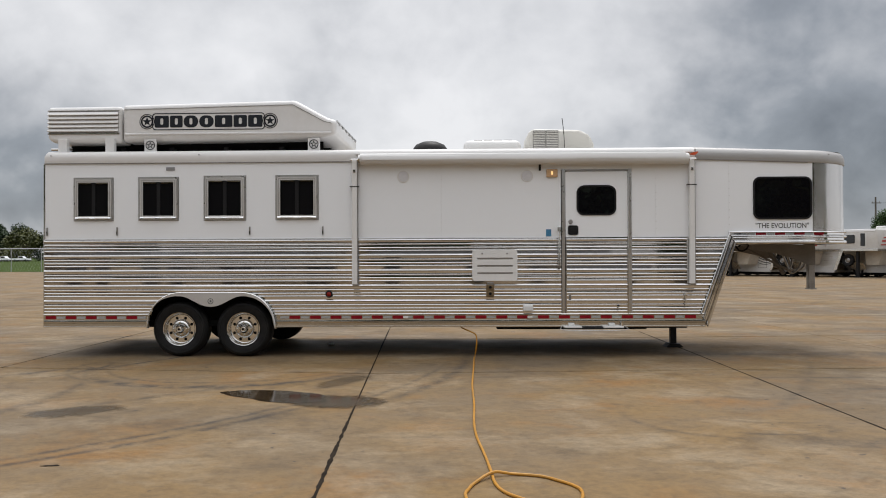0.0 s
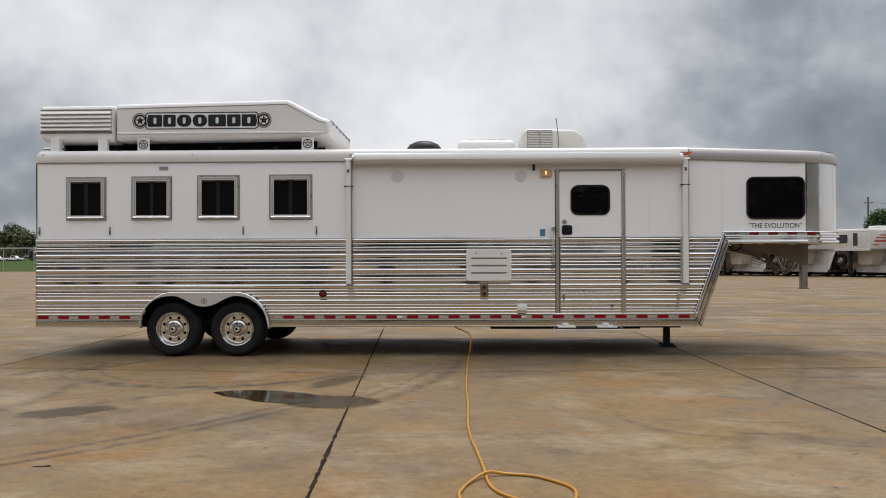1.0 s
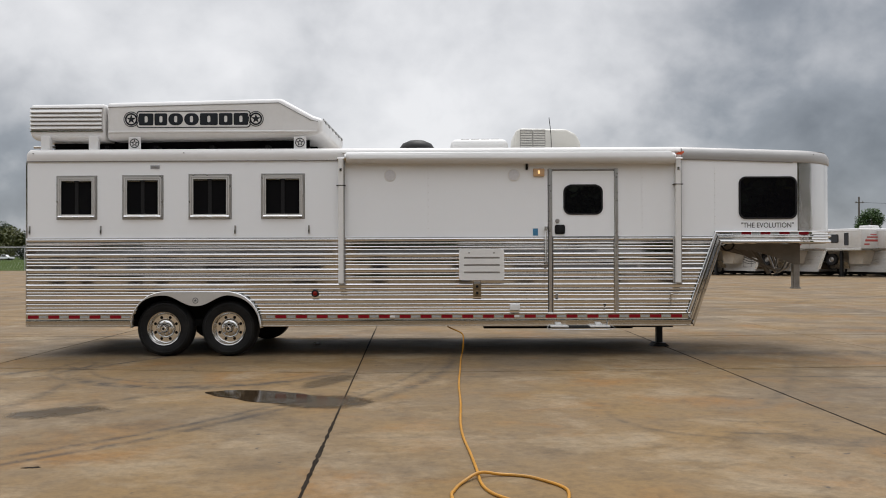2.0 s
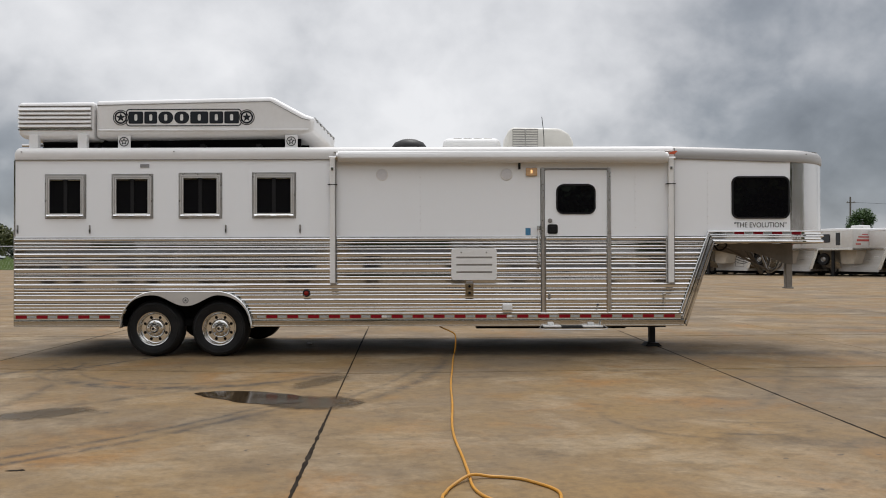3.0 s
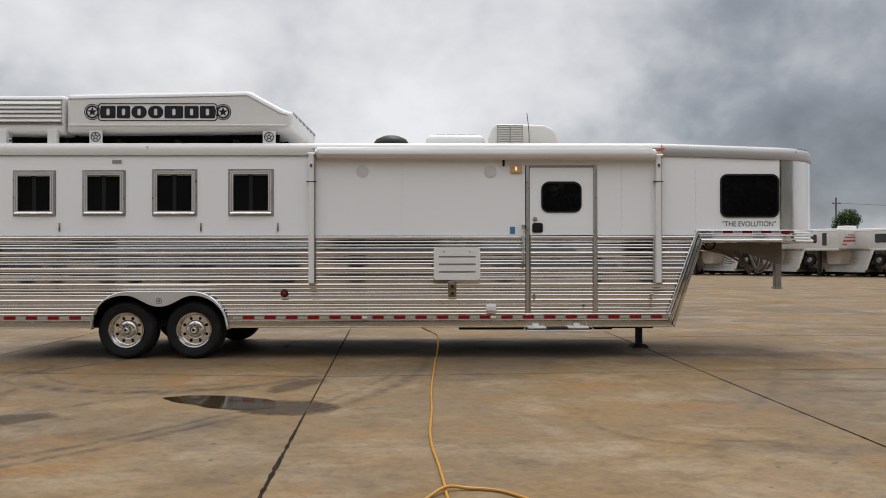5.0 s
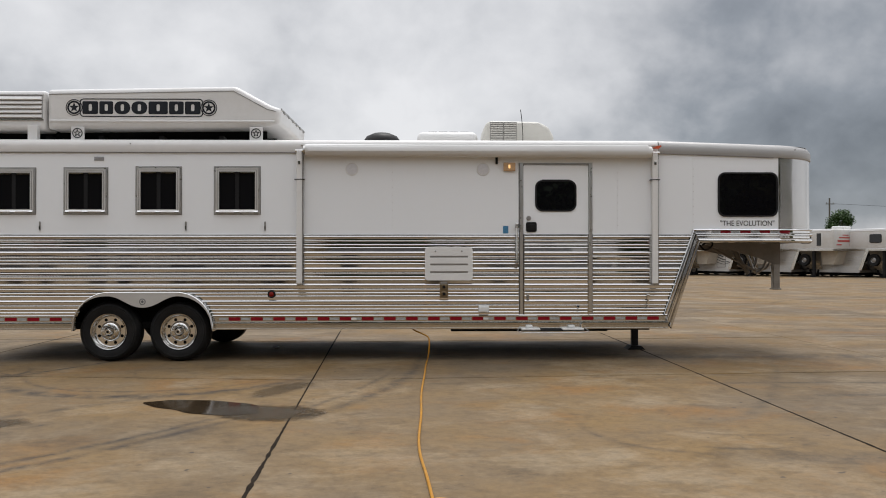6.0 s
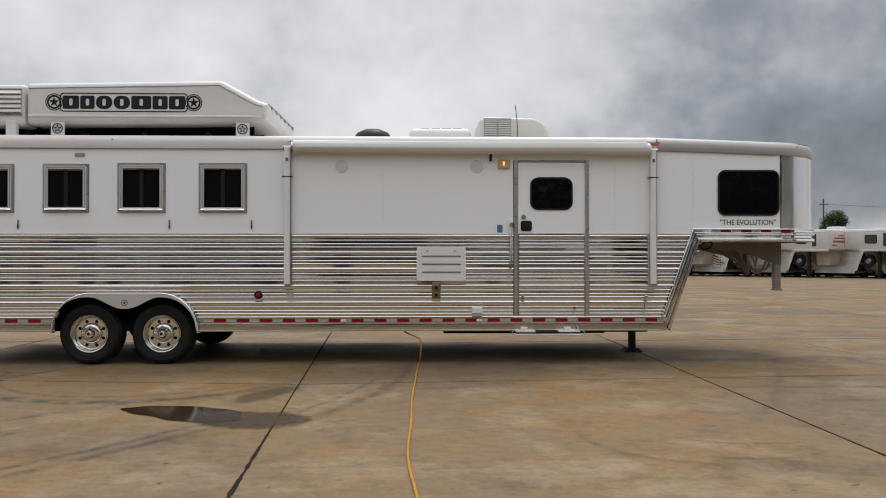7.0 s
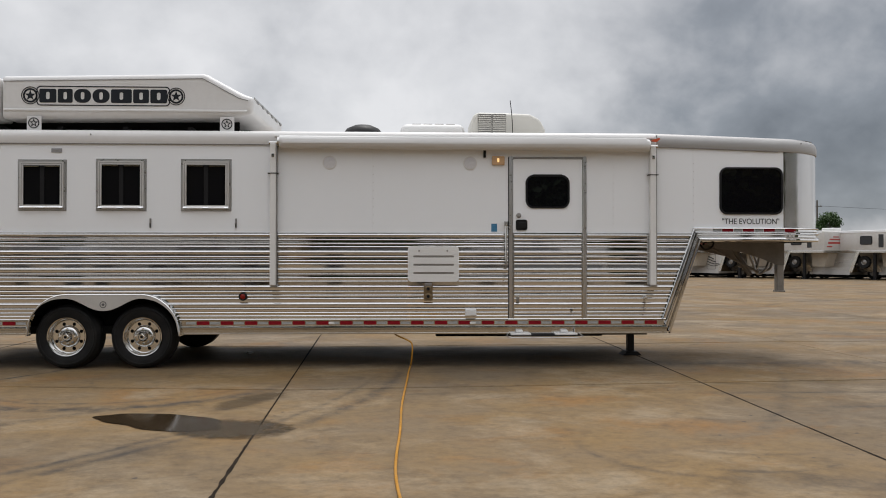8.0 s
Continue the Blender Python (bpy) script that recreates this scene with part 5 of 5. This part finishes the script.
# ---- far trailers ----
def far_trailer(label, lower, marks):
    """A gooseneck trailer seen from far off: nose towards +x, its front leg at the origin, side towards -y."""
    t = thing("gooseneck_trailer", 0, 0, 0, label, "trailer", "far parked trailers")
    w = 2.4
    part("lower_body", plate([[(-6.5, 0.27), (-0.38, 0.27), (0.12, 1.62), (-6.5, 1.62)]], 0.0, w), lower, t, "lower wall")
    for i in range(0 if marks else 6):
        z = 0.60 + i * 0.17
        part("wall_rib", block(-6.4, -0.32 + (z - 0.45) * 0.37, -0.02, 0.01, z, z + 0.03), far_silver, t)
    # black block in place of the dark shadow under the body
    part("undercarriage", block(-6.3, -0.6, 0.25, w - 0.25, 0.10, 0.30), under_black, t)
    part("front_leg", plate([[(-0.42, 0.42), (-0.22, 0.42), (0.22, 1.6), (0.02, 1.6)]], -0.03, w + 0.03), rail_metal, t)
    part("upper_body", block(-6.5, 2.35, 0.0, w, 1.62, 2.85, 0.10, 3), far_shaded_white, t, "white upper wall with rounded nose", None, True)
    part("neck_beam", block(-6.5, 2.36, -0.02, w + 0.02, 1.55, 1.70, 0.02), rail_metal, t)
    part("roof_rail", block(-6.5, 2.2, -0.02, 0.05, 2.70, 2.84, 0.02), white_paint, t)
    for a, b in ((0.25, 0.95), (-2.2, -1.6), (-3.6, -3.0)):
        win = part("window", plate([round_rect(a, b, 2.02, 2.52, 0.08, 4)], -0.025, 0.02), seal, t)
        part("pane", plate([round_rect(a + 0.04, b - 0.04, 2.06, 2.48, 0.06, 4)], -0.03, -0.02), dark_glass, win)
    part("side_hatch", block(1.30, 1.58, -0.012, 0.02, 1.86, 2.60, 0.01), dark_glass, t)
    em = part("front_emblem", block(2.352, 2.362, 0.55, 1.85, 2.30, 2.38, 0.004), red_graphic, t, "red emblem drawn as plain bars")
    part("emblem_bar", block(2.352, 2.362, 0.4, 2.0, 2.08, 2.20, 0.004), red_graphic, em)
    part("emblem_bar", block(2.352, 2.362, 0.9, 1.5, 2.46, 2.52, 0.004), red_graphic, em)
    part("emblem_bar", block(2.352, 2.362, 0.3, 0.8, 1.88, 1.96, 0.004), red_graphic, em)
    part("emblem_bar", block(2.352, 2.362, 1.6, 2.1, 1.88, 1.96, 0.004), red_graphic, em)
    part("roof_unit", block(-2.6, -1.8, 0.8, 1.6, 2.84, 3.08, 0.06, 3), white_plastic, t)
    part("hitch_cover", plate([[(1.1, 1.56), (2.20, 1.56), (1.95, 0.75), (1.2, 0.75)]], 0.7, 1.7), tan_liner, t, "tan hitch box under the neck")
    part("landing_leg", block(0.85, 1.0, 0.25, 0.40, 0.02, 1.56), black_steel, t)
    part("landing_leg", block(0.85, 1.0, 2.0, 2.15, 0.02, 1.56), black_steel, t)
    part("leg_foot", block(0.78, 1.07, 0.18, 0.47, 0.0, 0.05), black_steel, t)
    sp = part("spare_wheel", lathe([(0.16, 0.0), (0.20, -0.03), (0.34, -0.03), (0.36, 0.02), (0.36, 0.16), (0.16, 0.18)], 28), rubber, t, "spare wheel on the front wall", pose(0.36, 0.18, 1.02), True)
    part("spare_rim", lathe([(0.0, 0.03), (0.08, 0.02), (0.14, 0.05), (0.18, 0.0)], 20), dull_metal, sp, "", pose(0.36, 0.18, 1.02), True)
    for x in (-3.2, -4.1):
        for y in (0.0, w - 0.22):
            ty = part("tyre", lathe([(0.2, 0.0), (0.33, -0.01), (0.38, 0.04), (0.38, 0.18), (0.33, 0.22), (0.2, 0.2)], 28), rubber, t, "", pose(x, y, 0.38), True)
            part("wheel_rim", lathe([(0.0, -0.005), (0.07, -0.01), (0.2, 0.0)], 18), dull_metal, ty, "", pose(x, y, 0.38), True)
    if marks:
        for k in range(4):
            pts = [(-1.9 + 0.2 * k + 0.28 * i, -0.012, 1.25 - 0.13 * k + 0.12 * math.sin(i * 0.9 + k)) for i in range(5)]
            part("side_graphic", tube(pts, 0.030 - 0.005 * k, 6), ink, t, "dark swoosh graphic")
        hatch = part("side_hatch", plate([round_rect(-1.30, -0.62, 0.52, 1.5, 0.05, 3), round_rect(-1.27, -0.65, 0.55, 1.47, 0.05, 3)], -0.012, 0.01), dull_metal, t)
    part("fender", plate([[(-4.65, 0.44), (-4.5, 0.8), (-4.1, 0.93), (-3.2, 0.93), (-2.8, 0.8), (-2.65, 0.44)]], -0.04, -0.02), rail_metal, t)
    return t


def nosed(x, y, heading):
    return pose(x, y, 0, 0, 0, heading)


first = far_trailer("white and silver gooseneck trailer parked in a far row", far_silver, False)
plain = far_trailer("white gooseneck trailer with dark swoosh graphics in a far row", far_shaded_white, True)
HEAD = math.degrees(math.atan2(-0.86, 0.50))
spots = [(25.4 + 3.05 * i, 38.65 - 2.05 * i) for i in range(-1, 6)]
plain.matrix_basis = nosed(*spots[0], HEAD)
copy_thing(plain, nosed(*spots[1], HEAD))
first.matrix_basis = nosed(*spots[2], HEAD)
for sx, sy in spots[3:]:
    copy_thing(first, nosed(sx, sy, HEAD))
for sx, sy, h in ((-13, -26, 10), (-1, -25, 4), (8.5, -27, 186), (19, -25, 182), (30, -27, 194)):
    tagged(copy_thing(first, nosed(sx, sy, h)), "white and silver trailer parked across the yard", "trailer", "trailers across the yard")


# ---- trees ----
def tree(height, crown_w, leaf, seed, label, count=1700, low=0.36, leaf_s=0.040):
    rnd = random.Random(seed)
    t = thing("tree", 0, 0, 0, label, "tree", "trees round the yard")
    bm = rod((0, 0, 0), (0.05, 0, height * 0.5), crown_w * 0.055, 10, crown_w * 0.03)
    part("trunk", bm, bark, t)
    centres = []
    bm = bmesh.new()
    for i in range(18):
        a, r = rnd.uniform(0, math.tau), crown_w * rnd.uniform(0.12, 0.40)
        z = height * rnd.uniform(low, 0.88)
        if z > height * 0.7:
            r *= 0.6
        c = Vector((r * math.cos(a), r * math.sin(a), z))
        centres.append((c, crown_w * rnd.uniform(0.13, 0.22)))
        rod((0.03, 0, height * rnd.uniform(0.25, 0.48)), c, crown_w * 0.018, 6, crown_w * 0.006, bm)
    part("limbs", bm, bark, t)
    bm = bmesh.new()
    s = crown_w * leaf_s
    for i in range(count):
        c, r = centres[rnd.randrange(len(centres))]
        d = Vector((rnd.gauss(0, 1), rnd.gauss(0, 1), rnd.gauss(0, 0.8))).normalized()
        p = c + d * r * rnd.uniform(0.35, 1.08)
        q = Euler((rnd.uniform(-1.2, 1.2), rnd.uniform(-1.2, 1.2), rnd.uniform(0, math.tau))).to_matrix()
        k = s * rnd.uniform(0.6, 1.3)
        bm.faces.new([bm.verts.new(p + q @ Vector(v) * k) for v in ((-1, -0.5, 0), (0.1, -0.7, 0.2), (1, 0, 0), (0.1, 0.7, 0.2), (-1, 0.5, 0))])
    part("crown", bm, leaf, t)
    return t


green = tree(8.3, 4.8, leaf_green, 4, "small leafy green tree beyond the yard", 7500, 0.3, 0.022)
green.matrix_basis = pose(67.6, 104, 0)
dark = tree(13.5, 15.0, leaf_dark, 9, "dark green broad tree beyond the fence", 8000, 0.1, 0.021)
dark.matrix_basis = pose(-159, 254, 0)
olive = tree(11.3, 17.0, leaf_olive, 14, "olive green broad tree beyond the fence", 8000, 0.1, 0.021)
olive.matrix_basis = pose(-147.5, 252, 0)
rnd = random.Random(77)
for x, y, s, z in ((-168, 256, 1.0, 30), (-152, 262, 0.95, 80), (-136, 256, 0.9, 140), (-124, 258, 1.0, 200), (-182, 262, 1.1, 10), (-164, 268, 0.9, 100), (190, 240, 0.5, 60), (208, 236, 0.45, 15), (226, 250, 0.5, 100)):
    copy_thing(dark if rnd.random() < 0.6 else olive, pose(x, y, 0, 0, 0, z) @ Matrix.Scale(s, 4))
# tree row out of direct view, enlarged to keep low sky light off
for i in range(26):
    copy_thing((dark, olive)[i % 2], pose(-75 + i * 6.5 + rnd.uniform(-2, 2), -66 + rnd.uniform(-5, 5), 0, 0, 0, rnd.uniform(0, 360)) @ Matrix.Scale(rnd.uniform(1.2, 1.6), 4))

# ---- pole, fence, far cars ----
pole = thing("utility_pole", 70.1, 112, 0, "dark wooden utility pole with a crossarm", "pole")
part("post", rod((70.1, 112, 0), (70.1, 112, 10.3), 0.17, 10, 0.12), wood_pole, pole)
part("crossarm", block(69.5, 70.9, 111.95, 112.05, 9.3, 9.42), wood_pole, pole)
part("wire", tube([(70.6, 112, 9.4), (90, 113, 8.8), (112, 114, 9.6)], 0.02, 4), black_steel, pole)
for dx in (-0.45, 0.6):
    part("insulator", rod((70.1 + dx, 112, 9.42), (70.1 + dx, 112, 9.6), 0.07, 8), dull_metal, pole)

fence = thing("chain_link_fence", -40, 62.5, 0, "galvanised chain link fence along the yard's edge", "fence")
for i in range(23):
    x = -90.85 + i * 2.95
    part("post", rod((x, 62.5, -0.05), (x, 62.5, 2.22), 0.035, 8), fence_metal, fence)
part("top_rail", rod((-93, 62.5, 2.2), (-26, 62.5, 2.2), 0.045, 8), fence_metal, fence)
bm = bmesh.new()
for i in range(160):
    x = -75 + i * 0.30
    for sgn in (1, -1):
        rod((x, 62.5, 0.0), (x + sgn * 1.1, 62.5, 2.18), 0.0028, 3, None, bm)
tagged(part("mesh_wires", bm, fence_metal, fence), kind="stuff")


def far_car(x, y, h, paint, label, group):
    c = thing("pickup_truck", 0, 0, 0, label, "truck", group)
    part("body", plate([[(-2.6, 0.5), (2.6, 0.5), (2.6, 0.98), (1.2, 1.08), (-2.6, 1.06)]], -0.95, 0.95), paint, c)
    part("cabin", plate([[(-0.8, 1.06), (1.2, 1.08), (0.65, 1.72), (-0.6, 1.74)]], -0.82, 0.82), paint, c)
    part("side_glass", plate([[(-0.65, 1.12), (0.95, 1.12), (0.55, 1.62), (-0.5, 1.64)]], -0.84, -0.825), dark_glass, c)
    for wx in (-1.7, 1.7):
        for wy in (-0.95, 0.73):
            part("tyre", lathe([(0.0, 0.0), (0.30, -0.01), (0.37, 0.04), (0.37, 0.2), (0.0, 0.22)], 20), rubber, c, "", pose(wx, wy, 0.37))
    c.matrix_basis = pose(x, y, 0, 0, 0, h)
    return c


truck = far_car(-135.5, 232.0, 4, white_paint, "white pickup truck parked beyond the fence", "far cars")
copy_thing(truck, pose(-141.8, 233.0, 0, 0, 0, -3))
# row of trucks out of direct view, added so the siding mirrors something dark
grey_truck = far_car(-7.5, -19.5, 12, grey_paint, "grey pickup truck out of view, added to darken the siding's reflections", "trucks across the yard")
for sx, sy, h in ((-24.5, -20, 4), (-17, -21, 0), (-1.6, -20, 184), (4.6, -21, 175), (10.4, -20, 3), (15.9, -19, 5), (21.8, -20.5, 8), (28.0, -21, 184)):
    copy_thing(grey_truck, pose(sx, sy, 0, 0, 0, h))

# dirt that has crept out of the long joints
def joint_dirt_strip(column, y0, count, thin, much, seed):
    rnd = random.Random(seed)
    x, lean = column
    bm = bmesh.new()
    left, right = [], []
    for i in range(count):
        cy = y0 - i * 0.055
        cx = x + lean * cy
        spread = thin + much * max(0.0, math.sin(i * 0.047)) * rnd.random()
        left.append(bm.verts.new((cx - spread - rnd.random() * 0.006, cy, 0.0018)))
        right.append(bm.verts.new((cx + spread + rnd.random() * 0.006, cy, 0.0018)))
    for i in range(count - 1):
        bm.faces.new((left[i], right[i], right[i + 1], left[i + 1]))
    part("joint_dirt", bm, joint_dirt, pavement)


joint_dirt_strip((4.64, -0.055), 4.0, 240, 0.003, 0.014, 31)
joint_dirt_strip((9.08, -0.022), 3.5, 230, 0.007, 0.008, 32)
joint_dirt_strip((0.0, -0.012), 4.5, 150, 0.006, 0.010, 33)

# ---- slabs of the yard, last ----
rest = bmesh.new()
for c0, c1 in zip(COLUMNS, COLUMNS[1:]):
    for r0, r1 in zip(ROWS, ROWS[1:]):
        quad = [Vector((*corner(c, r), 0)) for c, r in ((c0, r0), (c1, r0), (c1, r1), (c0, r1))]
        mid = sum(quad, Vector()) / 4
        if not (-9 < mid.x < 22 and -14 < mid.y < 26):
            rest.faces.new([rest.verts.new(p) for p in quad])
            continue
        rings = []
        for inward, across, z in ((0.010, 0.030, 0.0), (0.005, 0.024, -0.006), (0.005, 0.024, -0.04)):
            rings.append([Vector((p.x - mid.x - math.copysign(inward, p.x - mid.x), p.y - mid.y - math.copysign(across, p.y - mid.y), z)) for p in quad])
        bm = bmesh.new()
        loops = [[bm.verts.new(p) for p in one] for one in rings]
        bm.faces.new(loops[0])
        for a, b in zip(loops, loops[1:]):
            for k in range(4):
                bm.faces.new((a[k], b[k], b[(k + 1) % 4], a[(k + 1) % 4]))
        part("concrete_slab", bm, concrete_mat, pavement, "", pose(mid.x, mid.y, 0))
tagged(part("far_slabs", rest, concrete_mat, pavement), kind="stuff")
